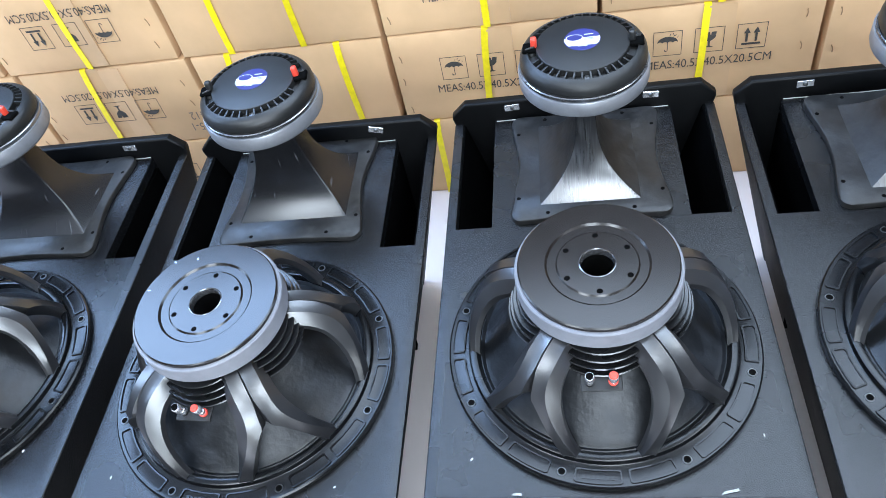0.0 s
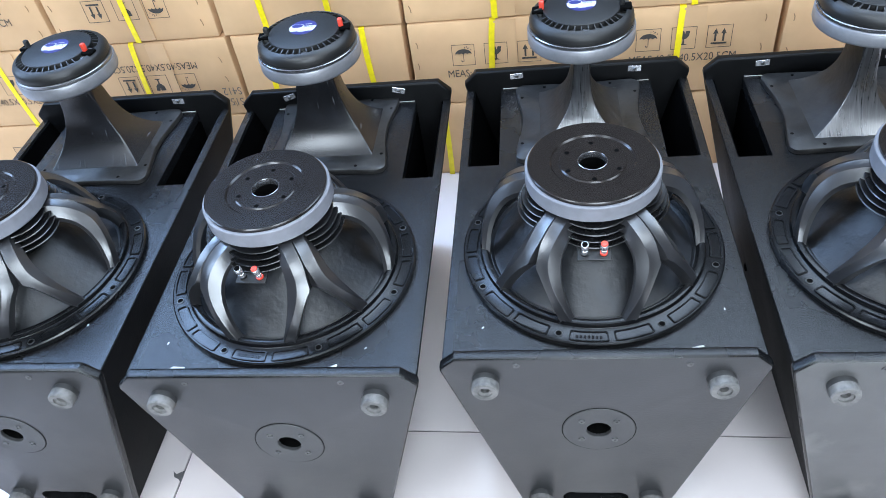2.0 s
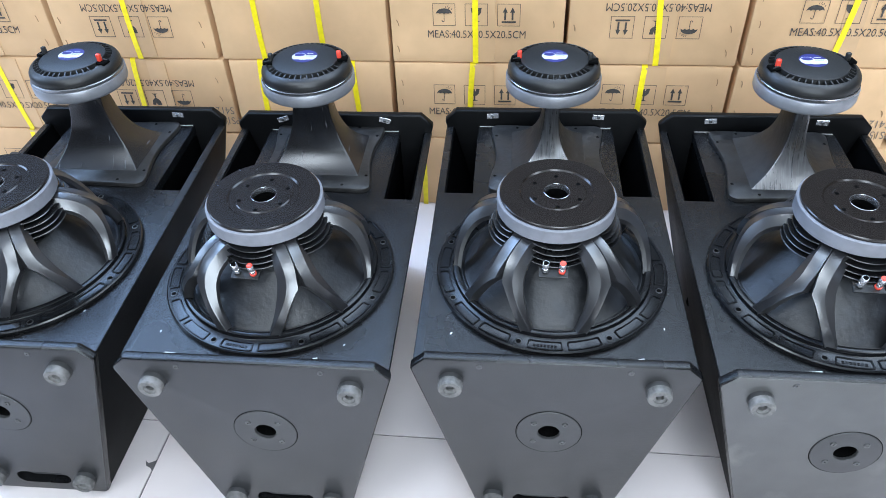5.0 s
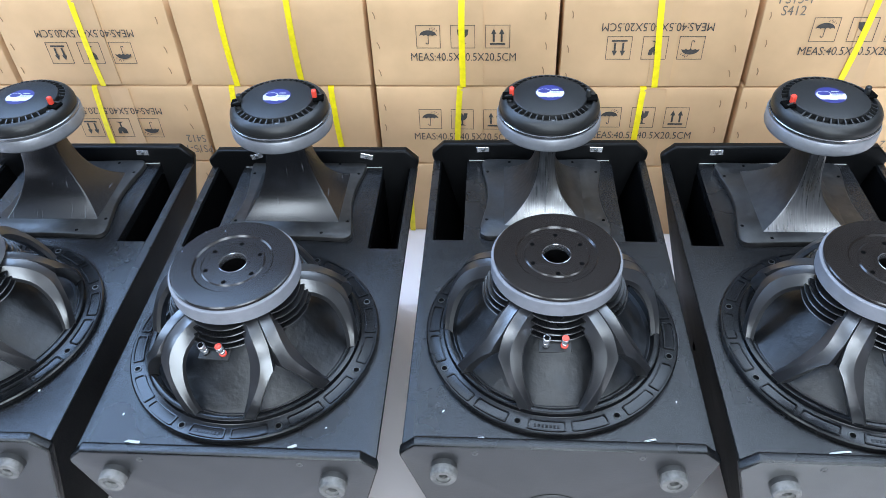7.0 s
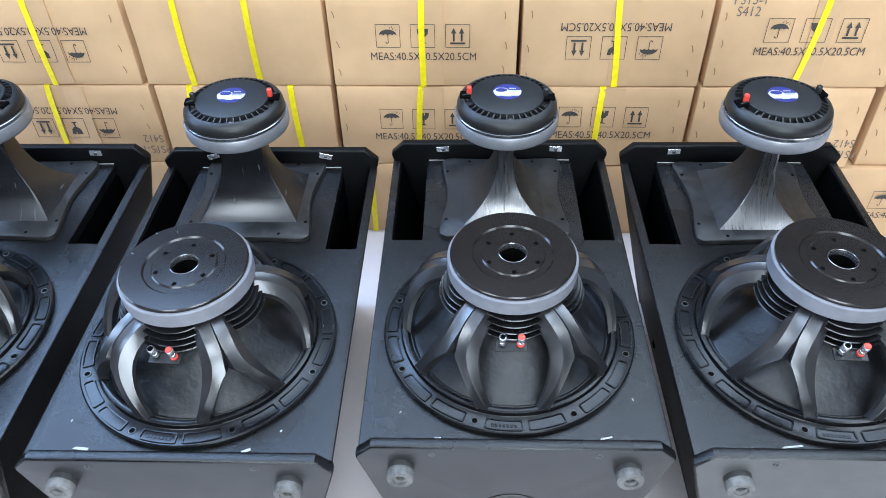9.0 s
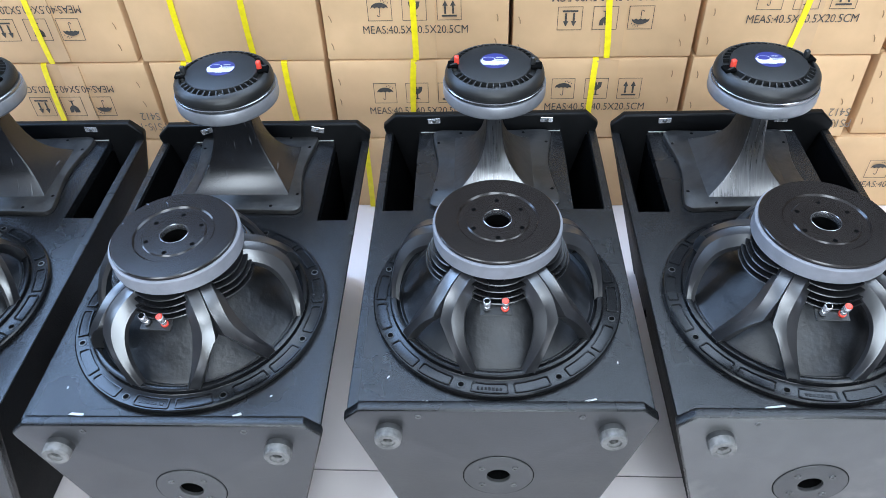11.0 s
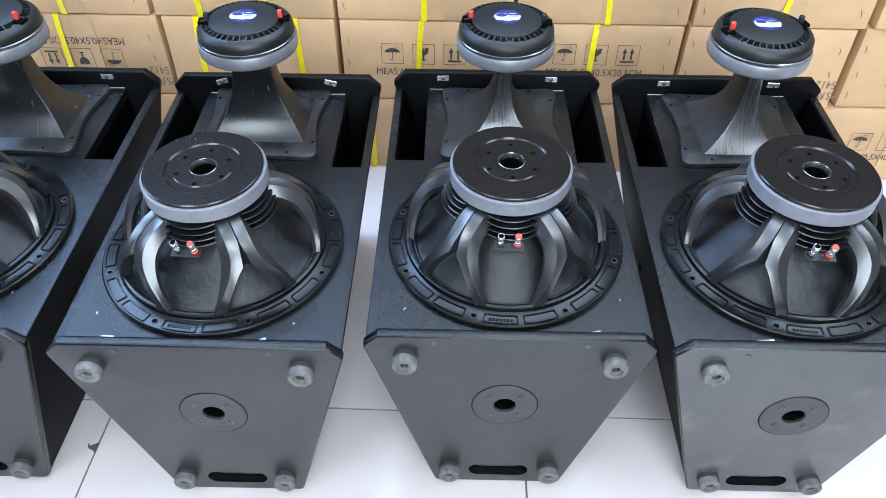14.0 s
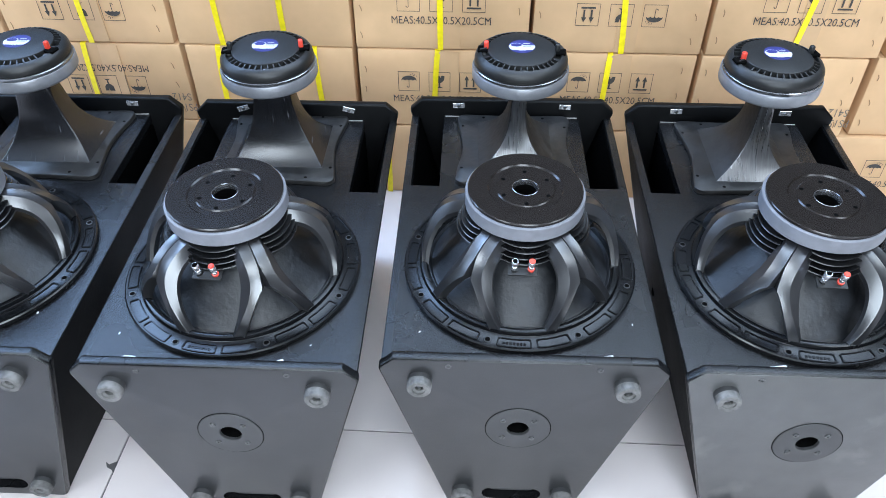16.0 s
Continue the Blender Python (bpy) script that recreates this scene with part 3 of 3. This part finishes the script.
        tagged(o, "torn scrap of white paper on the black baffle", "paper scrap", "paper scraps")
    return root


# ---- woofers standing on their rims, magnet up ----
def bez(p, s):
    a, b, c, d = [Vector(q) for q in p]
    u = 1 - s
    return a * u ** 3 + b * 3 * u * u * s + c * 3 * u * s * s + d * s ** 3


def smooth(a, b, s):
    s = min(1, max(0, (s - a) / (b - a)))
    return s * s * (3 - 2 * s)


LEG = [(0.070, 0.131), (0.126, 0.130), (0.161, 0.086), (0.1625, 0.013)]


def arm_mesh():
    """One arm of the basket: a trunk at the hub that forks into two legs, with a slanted wall along each window and a sunk facet in the fork."""
    bm = bmesh.new()
    n, fork = 38, 0.60

    def rh(s):
        q = bez([(*c, 0) for c in LEG], s)
        return q.x, q.y

    def at(s, deg, out):
        r, h = rh(s)
        r2, h2 = rh(min(1, s + 0.02))
        r1, h1 = rh(max(0, s - 0.02))
        t = Vector((r2 - r1, h2 - h1)).normalized()
        r, h = r - t.y * out, h + t.x * out
        a = radians(deg)
        return (r * math.cos(a), r * math.sin(a), h)
    for side in (-1, 1):
        rows = []
        for i in range(n + 1):
            s = i / n
            foot = max(0, (s - 0.25) / 0.75)
            low = 17.0 - 4.0 * smooth(0, 0.55, s) + 11.8 * foot ** 2.2
            wall = 1.0 + 5.0 * smooth(0.0, 0.15, s) * (1 - smooth(0.50, 1.0, s))
            crest = low - wall
            gap = 16.0 * max(0, (s - fork) / (1 - fork)) ** 0.78
            ridge = gap + 0.5 + 1.8 * smooth(0.34, fork, s)
            drop, depth = 0.015 - 0.010 * s, 0.025 - 0.014 * s
            sunk = 0.010 * smooth(0.34, fork, s)
            inner = sunk + (0.9 * depth - sunk) * smooth(fork - 0.02, fork + 0.05, s)
            top = 0.0022
            sec = [(gap, -inner), (ridge, top), (ridge + (crest - ridge) * 0.35, top * 0.5), (ridge + (crest - ridge) * 0.75, top * 0.4),
                   (crest, 0.0012), (crest + 0.4, 0.0004), (crest + wall * 0.55, -drop * 0.45), (low, -drop), (low - 0.3, -depth), (gap, -depth)]
            rows.append([bm.verts.new(at(s, side * g, o)) for g, o in sec])
        for a, b in zip(rows, rows[1:]):
            for k in range(len(a)):
                j = (k + 1) % len(a)
                bm.faces.new((a[k], a[j], b[j], b[k]))
        bm.faces.new(rows[0])
        bm.faces.new(rows[-1])
    return bm


def fin_mesh(r0, h0, r1, h1, half=23.0, n=16):
    """A thin cooling blade that fills one window of the basket and runs out into two pointed ends."""
    bm = bmesh.new()
    rows = []
    for i in range(n + 1):
        f = 2 * i / n - 1
        a = radians(half * f)
        r = r1 - 0.004 * f * f
        h = h1 + 0.003 * f * f
        sec = [(r0, h0), (r, h), (r + 0.0010, h + 0.0010), (r, h + 0.0022), (r0, h0 + 0.0026)]
        rows.append([bm.verts.new((q * math.cos(a), q * math.sin(a), z)) for q, z in sec])
    for a, b in zip(rows, rows[1:]):
        for k in range(len(a)):
            j = (k + 1) % len(a)
            bm.faces.new((a[k], a[j], b[j], b[k]))
    bm.faces.new(rows[0])
    bm.faces.new(rows[-1])
    return bm


def arc_pad(r0, r1, half, z0, z1, n=8, w=0.0013):
    """A raised outline, closed like a long rounded frame, round the rim."""
    bm = bmesh.new()

    def loop(ra, rb, h, cut):
        pts = []
        for i in range(n + 1):
            a = -h + cut + 2 * (h - cut) * i / n
            pts.append((rb * math.cos(a), rb * math.sin(a)))
        pts.append(((rb - cut * 0.09) * math.cos(h), (rb - cut * 0.09) * math.sin(h)))
        pts.append(((ra + cut * 0.09) * math.cos(h), (ra + cut * 0.09) * math.sin(h)))
        for i in range(n, -1, -1):
            a = -h + cut + 2 * (h - cut) * i / n
            pts.append((ra * math.cos(a), ra * math.sin(a)))
        pts.append(((ra + cut * 0.09) * math.cos(-h), (ra + cut * 0.09) * math.sin(-h)))
        pts.append(((rb - cut * 0.09) * math.cos(-h), (rb - cut * 0.09) * math.sin(-h)))
        return pts
    o, i = loop(r0, r1, half, 0.016), loop(r0 + w, r1 - w, half - w / r0, 0.016)
    rings = [[bm.verts.new((*p, z0)) for p in o], [bm.verts.new((*p, z1)) for p in o], [bm.verts.new((*p, z1)) for p in i], [bm.verts.new((*p, z0)) for p in i]]
    for a, b in zip(rings, rings[1:]):
        for k in range(len(a)):
            j = (k + 1) % len(a)
            bm.faces.new((a[k], a[j], b[j], b[k]))
    return bm


def build_woofer():
    root = thing("woofer", Matrix(), "black fifteen-inch woofer lying face down, magnet up", "loudspeaker driver", "woofers on the cabinets")
    rim = part("rim", lathe([(0.150, 0.0), (0.1915, 0.0), (0.1925, 0.001), (0.1925, 0.0075), (0.1905, 0.0095), (0.1670, 0.0095), (0.1655, 0.0105), (0.1640, 0.0165), (0.1610, 0.0180), (0.1560, 0.0175), (0.150, 0.010)], 96, True), RIM, root)
    pad = hole = None
    for k in range(8):
        a = radians(-107.2 + 45 * k)
        m = pose(0, 0, 0, 0, 0, math.degrees(a)) @ Matrix.Translation((0.1805, 0, 0.0095))
        if hole is None:
            # raised near-black disc drawn as the shade in the hole
            hole = part("bolt_hole", lathe([(0, 0.0010), (0.0039, 0.0010), (0.0040, 0.0)], 14), DARK, rim, m=m)
            # added ring of shinier alloy, imitating the lit edge of the hole
            lip = part("hole_edge", lathe([(0.0039, 0.0004), (0.0042, 0.0013), (0.0049, 0.0013), (0.0054, 0)], 18), CAST, hole)
        else:
            again(lip, Matrix(), again(hole, m))
        for s in (-1, 1):
            m = pose(0, 0, 0, 0, 0, math.degrees(a) + 22.5 + s * 9.6)
            if pad is None:
                pad = part("rim_pad", arc_pad(0.1715, 0.1882, radians(8.3), 0.0093, 0.0113, w=0.0017), RIM, rim, m=m)
            else:
                again(pad, m)
    # cast maker's mark as plain bars
    bars = bmesh.new()
    for k in range(7):
        b = box(0.0035, 0.0045, 0.0008, centre=((k - 3) * 0.0053, 0, 0))
        me = bpy.data.meshes.new("tmp")
        b.to_mesh(me)
        b.free()
        bars.from_mesh(me)
        bpy.data.meshes.remove(me)
    part("cast_mark", bars, RIM, rim, m=pose(0, 0, 0, 0, 0, -94.3 + 90) @ Matrix.Translation((0, -0.1802, 0.0099)))
    part("cone", lathe([(0.158, 0.008), (0.150, 0.012), (0.146, 0.0085), (0.140, 0.012), (0.115, 0.040), (0.085, 0.072), (0.055, 0.098), (0.040, 0.112)], 72), CONE, root, "black paper cone seen from behind")
    hub = part("hub", lathe([(0.045, 0.070), (0.070, 0.072), (0.074, 0.078), (0.0745, 0.104), (0.072, 0.112), (0.072, 0.136), (0.045, 0.136)], 64), CAST, root)
    for r0, h0, r1, h1 in ((0.070, 0.1265, 0.094, 0.1265), (0.070, 0.118, 0.099, 0.1185), (0.070, 0.1095, 0.103, 0.1105), (0.070, 0.101, 0.106, 0.1025)):
        fin = part("cooling_fin", fin_mesh(r0, h0, r1, h1), FIN, root, m=pose(0, 0, 0, 0, 0, -90))
        for k in (72, 144, 216, 288):
            again(fin, pose(0, 0, 0, 0, 0, -90 + k))
    arm = part("basket_arm", arm_mesh(), CAST, root, m=pose(0, 0, 0, 0, 0, -90 + 36), angle=26)
    for k in (108, 180, 252, 324):
        again(arm, pose(0, 0, 0, 0, 0, -90 + k))
    part("magnet", lathe([(0.05, 0.1365), (0.0905, 0.1365), (0.0925, 0.1385), (0.0925, 0.1605), (0.0910, 0.1622), (0.05, 0.1622)], 96, True), FERRITE, root, "grey ferrite magnet ring")
    plate = part("back_plate", lathe([(0.0185, 0.1600), (0.0185, 0.1660), (0.0195, 0.1667), (0.0440, 0.1665), (0.0460, 0.1650), (0.0555, 0.1650), (0.0580, 0.1672), (0.0870, 0.1672), (0.0885, 0.1660), (0.0885, 0.1622)], 96), STEEL, root, "glossy black steel back plate")
    part("bore_edge", lathe([(0.0204, 0.1668), (0.0196, 0.1672), (0.0183, 0.1650), (0.0183, 0.1580)], 40), BORE, plate)
    # bore wall blackened to stand for its depth shade
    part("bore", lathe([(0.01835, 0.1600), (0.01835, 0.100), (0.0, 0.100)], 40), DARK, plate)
    bh = None
    for k in range(6):
        a = radians(90 + 60 * k)
        m = Matrix.Translation((0.039 * math.cos(a), 0.039 * math.sin(a), 0.1665))
        if bh is None:
            # the hole is a near-black disc, its shade in the colour
            bh = part("bolt_hole", lathe([(0, 0.0002), (0.0026, 0.0002), (0.0029, 0.0005), (0.0034, 0.0)], 14), DARK, plate, m=m)
        else:
            again(bh, m)
    board_ = part("terminal_board", box(0.044, 0.024, 0.003, 0.0006, 1, centre=(0, 0, 0)), CAP, root, "black terminal board with red and black posts", pose(-0.004, -0.108, 0.098, 14, 0, 0))
    for sx, colour, nm in ((-0.0125, CAP, "black_cap"), (0.0125, RED, "red_cap")):
        post = part("terminal_post", lathe([(0, 0), (0.0040, 0), (0.0040, 0.0085), (0.0031, 0.009), (0.0031, 0.0125), (0.0052, 0.0132), (0.0052, 0.0220), (0.0044, 0.0232), (0, 0.0232)], 18), CHROME, board_, m=Matrix.Translation((sx, -0.002, 0.0015)))
        rr = 0.0041 if colour is CAP else 0.0048
        part(nm, lathe([(0, 0.0246), (rr * 0.8, 0.0244), (rr, 0.0232)], 16), DARK if colour is CAP else RED, post)
        part("washer", lathe([(0.0040, 0), (0.0052, 0), (0.0052, 0.0028), (0.0040, 0.0028)], 16, True), colour, post)
        part("lead_wire", tube([(sx * 0.9 - 0.004, -0.104, 0.102), (sx * 1.6 - 0.004, -0.092, 0.103), (sx * 2.0 - 0.004, -0.076, 0.100)], 0.0012, 6), COPPER, root)
    return root


# ---- horns with compression drivers ----
def horn_body_mesh(ax, ay, nx, ny):
    """Outer skin of the horn: a flared four-sided neck from the mouth to the throat."""
    bm = bmesh.new()
    rows = []
    n = 26
    for i in range(n + 1):
        s = i / n
        h = 0.008 + 0.155 * s
        ex, ey = (4.2, 3.6) if nx < ny else (2.5, 4.2)
        hx, hy = nx + (ax - nx) * (1 - s) ** ex, ny + (ay - ny) * (1 - s) ** ey
        c = 0.0025 + 0.012 * smooth(0.70, 1.0, s)
        k = smooth(0.93, 1.0, s)
        hx, hy = hx + (0.030 - hx) * k, hy + (0.030 - hy) * k
        pts = []
        for qx, qy, a0 in ((1, 1, 0), (-1, 1, 90), (-1, -1, 180), (1, -1, 270)):
            for j in range(5):
                a = radians(a0 + 22.5 * j)
                pts.append((qx * (hx - c) + c * math.cos(a), qy * (hy - c) + c * math.sin(a)))
        rows.append([bm.verts.new((*p, h)) for p in pts])
    for a, b in zip(rows, rows[1:]):
        for k in range(len(a)):
            j = (k + 1) % len(a)
            bm.faces.new((a[k], a[j], b[j], b[k]))
    bm.faces.new(rows[-1])
    return bm


def flange_outline():
    pts = []
    h = 0.1165
    corner = 0.016
    for cx, cy, a0 in ((1, 1, 0), (-1, 1, 90), (-1, -1, 180), (1, -1, 270)):
        arc = [(cx * (h - corner) + corner * math.cos(radians(a0 + 18 * j)), cy * (h - corner) + corner * math.sin(radians(a0 + 18 * j))) for j in range(6)]
        pts += arc
        # wavy side that follows each corner, drawn in by a centimetre
        p, q = Vector(arc[-1]), None
        nx_ = {0: (-1, 1), 90: (-1, -1), 180: (1, -1), 270: (1, 1)}[a0]
        q = Vector((nx_[0] * (h - corner), nx_[1] * h)) if a0 in (0, 180) else Vector((nx_[0] * h, nx_[1] * (h - corner)))
        inward = {0: (0, -1), 90: (1, 0), 180: (0, 1), 270: (-1, 0)}[a0]
        depth = 0.004 if a0 in (0, 180) else 0.0125
        for j in range(1, 14):
            f = j / 14
            d = depth * math.sin(math.pi * f) ** 1.5
            pts.append((p.x + (q.x - p.x) * f + inward[0] * d, p.y + (q.y - p.y) * f + inward[1] * d))
    return pts


def build_horn(scuffed):
    material = HORN_SCUFFED if scuffed else HORN_SMOOTH
    root = thing("horn", Matrix(), "scuffed black cast horn standing mouth down on the baffle" if scuffed else "smooth black horn standing mouth down on the baffle", "horn", "horns on the cabinets")
    bm = bmesh.new()
    out = flange_outline()
    r0 = [bm.verts.new((x, y, 0)) for x, y in out]
    r1 = [bm.verts.new((x, y, 0.0085)) for x, y in out]
    r2 = [bm.verts.new((x * 0.985, y * 0.985, 0.0100)) for x, y in out]
    for a, b in ((r0, r1), (r1, r2)):
        for k in range(len(a)):
            j = (k + 1) % len(a)
            bm.faces.new((a[k], a[j], b[j], b[k]))
    bm.faces.new(r2)
    flange = part("flange", bm, HORN_FLANGE_AND_SHADE, root, angle=50)
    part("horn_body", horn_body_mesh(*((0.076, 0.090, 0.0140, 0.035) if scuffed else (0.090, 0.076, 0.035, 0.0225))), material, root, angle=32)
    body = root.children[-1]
    # scuffed horns only: shade of the side faces put in as darker material
    body.data.materials.append(HORN_FLANGE_AND_SHADE if scuffed else HORN_SMOOTH)
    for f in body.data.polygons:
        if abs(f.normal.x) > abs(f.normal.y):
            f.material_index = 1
    if scuffed:
        for s in (-1, 1):
            part("casting_seam", tube([(0.0, s * (0.0352 + 0.0545 * (1 - q) ** 3.6), 0.008 + 0.155 * q) for q in (0.12, 0.2, 0.3, 0.4, 0.5, 0.6, 0.7, 0.8, 0.86)], 0.0007, 5), material, root)
    hole = None
    for hx, hy in [(sx * 0.105, sy * 0.072) for sx in (-1, 1) for sy in (-1, 1)] + [(sx * 0.062, sy * 0.104) for sx in (-1, 1) for sy in (-1, 1)]:
        m = Matrix.Translation((hx, hy, 0.0100))
        if hole is None:
            # near-black disc in place of a shaded opening
            hole = part("screw_hole", lathe([(0, 0.0002), (0.0021, 0.0002), (0.0025, 0.0006), (0.0031, 0.0)], 12), DARK, flange, m=m)
        else:
            again(hole, m)
    return root


def build_driver():
    root = thing("compression_driver", Matrix(), "black capped compression driver with grey metal ring and round blue label", "compression driver", "drivers on the horns")
    part("throat", lathe([(0.0, -0.005), (0.033, -0.005), (0.033, 0.0), (0.050, 0.001), (0.050, 0.004)], 40), CAST, root)
    part("ring", lathe([(0.03, 0.0), (0.0835, 0.0), (0.0875, 0.003), (0.0885, 0.006), (0.0885, 0.0235), (0.0875, 0.025), (0.03, 0.025)], 80), ZINC, root, "grey machined metal ring")
    part("lip", lathe([(0.03, 0.025), (0.0850, 0.025), (0.0862, 0.026), (0.0862, 0.0300), (0.0848, 0.0310), (0.03, 0.031)], 80), BORE, root, "bright machined lip")
    cap = part("cap", lathe([(0.080, 0.031), (0.0835, 0.0315), (0.0848, 0.034), (0.0848, 0.0395), (0.0838, 0.0440), (0.0810, 0.0485), (0.0770, 0.0515), (0.0732, 0.0530), (0.0724, 0.0526), (0.0720, 0.0465), (0.0622, 0.0480), (0.0616, 0.0562), (0.0606, 0.0570), (0.045, 0.0598), (0.026, 0.0613), (0, 0.0618)], 80), CAP, root, "black moulded plastic cap", angle=25)
    rib = None
    for k in range(40):
        a = 360 * k / 40
        if abs((a + 20) % 180 - 20) < 19:
            continue
        m = pose(0, 0, 0, 0, 0, a) @ Matrix.Translation((0.0670, 0, 0.0512)) @ pose(0, 0, 0, 0, 16, 0)
        if rib is None:
            rib = part("rib", box(0.0108, 0.0021, 0.0070), CAP, cap, m=m)
        else:
            again(rib, m)
    for a, colour, nm in ((0, RED, "red_terminal"), (180, CAP, "black_terminal")):
        base = pose(0, 0, 0, 0, 0, a)
        # solid near-black block stands in for a shaded recess
        part("terminal_recess", box(0.026, 0.019, 0.006, 0.0015, 1, centre=(0.0665, 0, 0.0535)), DARK, cap, m=base)
        t = part(nm, box(0.0085, 0.0085, 0.0165, 0.0026, 3), colour, cap, m=base @ Matrix.Translation((0.0640, 0, 0.0620)))
        part("fork", box(0.013, 0.0030, 0.003, 0.0006, 1), CAP, cap, m=base @ Matrix.Translation((0.0690, 0.005, 0.0570)) @ pose(0, 0, 0, 0, 10, 14))
    return root, cap


def label_disc(cap, turn, m_up):
    disc = part("label", lathe([(0, 0.0010), (0.0238, 0.0006), (0.0240, 0.0)], 40), BLUE, cap, "round blue and white label", m_up @ pose(0, 0.0, 0.0613, 0, 0, turn))
    r = 0.0234

    def slab(poly, z, material, nm):
        bm = bmesh.new()
        bm.faces.new([bm.verts.new((x, y, z)) for x, y in poly])
        part(nm, bm, material, disc)
    band = []
    a0, a1 = math.asin(-0.62), math.asin(0.12)
    for i in range(9):
        a = a0 + (a1 - a0) * i / 8
        band.append((r * math.cos(a), r * math.sin(a)))
    band += [(-x, y) for x, y in reversed(band)]
    slab(band, 0.0013, WHITE, "white_band")
    slab([(-0.010 + 0.0115 * math.cos(radians(a)), 0.003 + 0.0075 * math.sin(radians(a))) for a in range(0, 360, 15)], 0.0015, WHITE, "logo_field")
    slab([(-0.010 + 0.0100 * math.cos(radians(a)), 0.003 + 0.0062 * math.sin(radians(a))) for a in range(0, 360, 15)], 0.0017, BLUE, "logo_shape")
    for x0, x1, y, h, c in ((0.003, 0.015, 0.0075, 0.0022, WHITE), (0.002, 0.019, -0.0005, 0.0008, BLUE), (0.002, 0.017, -0.0028, 0.0007, BLUE), (-0.006, 0.006, -0.017, 0.0016, WHITE)):
        slab([(x0, y), (x1, y), (x1, y + h), (x0, y + h)], 0.0015, c, "print_bar")


# ---- the row: four cabinets with their parts laid on top ----
ROW = [
    ("black speaker cabinet on its back at the row's end", -0.770, -0.016, 1.0, ((-0.02, 0.05, 10, 0.004, 0.002), (0.155, 0.10, 40, 0.0022, 0.0012), (0.178, 0.22, 70, 0.0026, 0.0014)), (0.0, 0.222, 0), (0.0, 0.556), False, -13, 78),
    ("black speaker cabinet on its back, bluish sheen on textured paint", -0.304, -0.021, 0.9, ((-0.135, 0.031, -12, 0.012, 0.003), (0.092, 0.030, 15, 0.008, 0.003), (-0.165, 0.075, 60, 0.0022, 0.0012), (0.135, 0.062, 10, 0.0018, 0.0011)), (-0.003, 0.222, -4), (-0.006, 0.566), False, 6, 95),
    ("black speaker cabinet on its back with a clean end panel", 0.152, 0.012, 1.0, ((0.125, 0.031, 8, 0.010, 0.002), (-0.105, 0.028, -6, 0.006, 0.002), (-0.158, 0.070, 30, 0.0022, 0.0013), (0.172, 0.095, 80, 0.0018, 0.0011)), (0.0, 0.223, 0), (0.003, 0.550), True, 177, 95),
    ("black speaker cabinet on its back, pale scuffs on its end panel", 0.603, 0.009, 0.7, ((-0.08, 0.031, 4, 0.016, 0.002),), (0.0, 0.222, -2), (0.0, 0.548), True, 192, 33),
]
woofer = horns = driver = None
for label, cx, cy, yaw, scraps, (wx, wy, wturn), (hx, hy), scuffed, red, screw_at in ROW:
    base = cabinet(cx, cy, yaw, label, scraps, "scuffs" in label).matrix_basis
    on = base @ Matrix.Translation((wx, wy, zb(wy) + 0.0006)) @ pose(0, 0, 0, TIP, 0, 0) @ pose(0, 0, 0, 0, 0, wturn)
    if woofer is None:
        woofer = build_woofer()
        woofer.matrix_basis = on
    else:
        w2 = copy_thing(woofer, on)
        if wturn == -4:
            for a, r in ((118, 0.072), (170, 0.083), (137, 0.086)):
                bm = bmesh.new()
                bm.faces.new([bm.verts.new(q) for q in ((-0.0026, -0.0008, 0), (0.0026, -0.0012, 0.0001), (0.001, 0.0013, 0.0001))])
                part("paint_chip", bm, BORE, w2, "bare metal chip", pose(0, 0, 0, 0, 0, a) @ Matrix.Translation((r, 0, 0.1674)))
    on = base @ Matrix.Translation((hx, hy, zb(hy) + 0.0006)) @ pose(0, 0, 0, TIP, 0, 0)
    h = build_horn(scuffed)
    h.matrix_basis = on
    d, cap = build_driver()
    d.matrix_basis = on @ Matrix.Translation((0, 0, 0.1678)) @ pose(0, 0, 0, 0, 0, red)
    label_disc(cap, -red, Matrix())
    sc = None
    for k in range(4):
        a = radians(screw_at + 90 * k)
        m = Matrix.Translation((0.0672 * math.cos(a), 0.0672 * math.sin(a), 0.0475))
        if sc is None:
            sc = part("screw", lathe([(0, 0.0030), (0.0018, 0.0030), (0.0022, 0.0042), (0.0040, 0.0036), (0.0045, 0.0)], 14), SCREW, cap, m=m)
        else:
            again(sc, m)
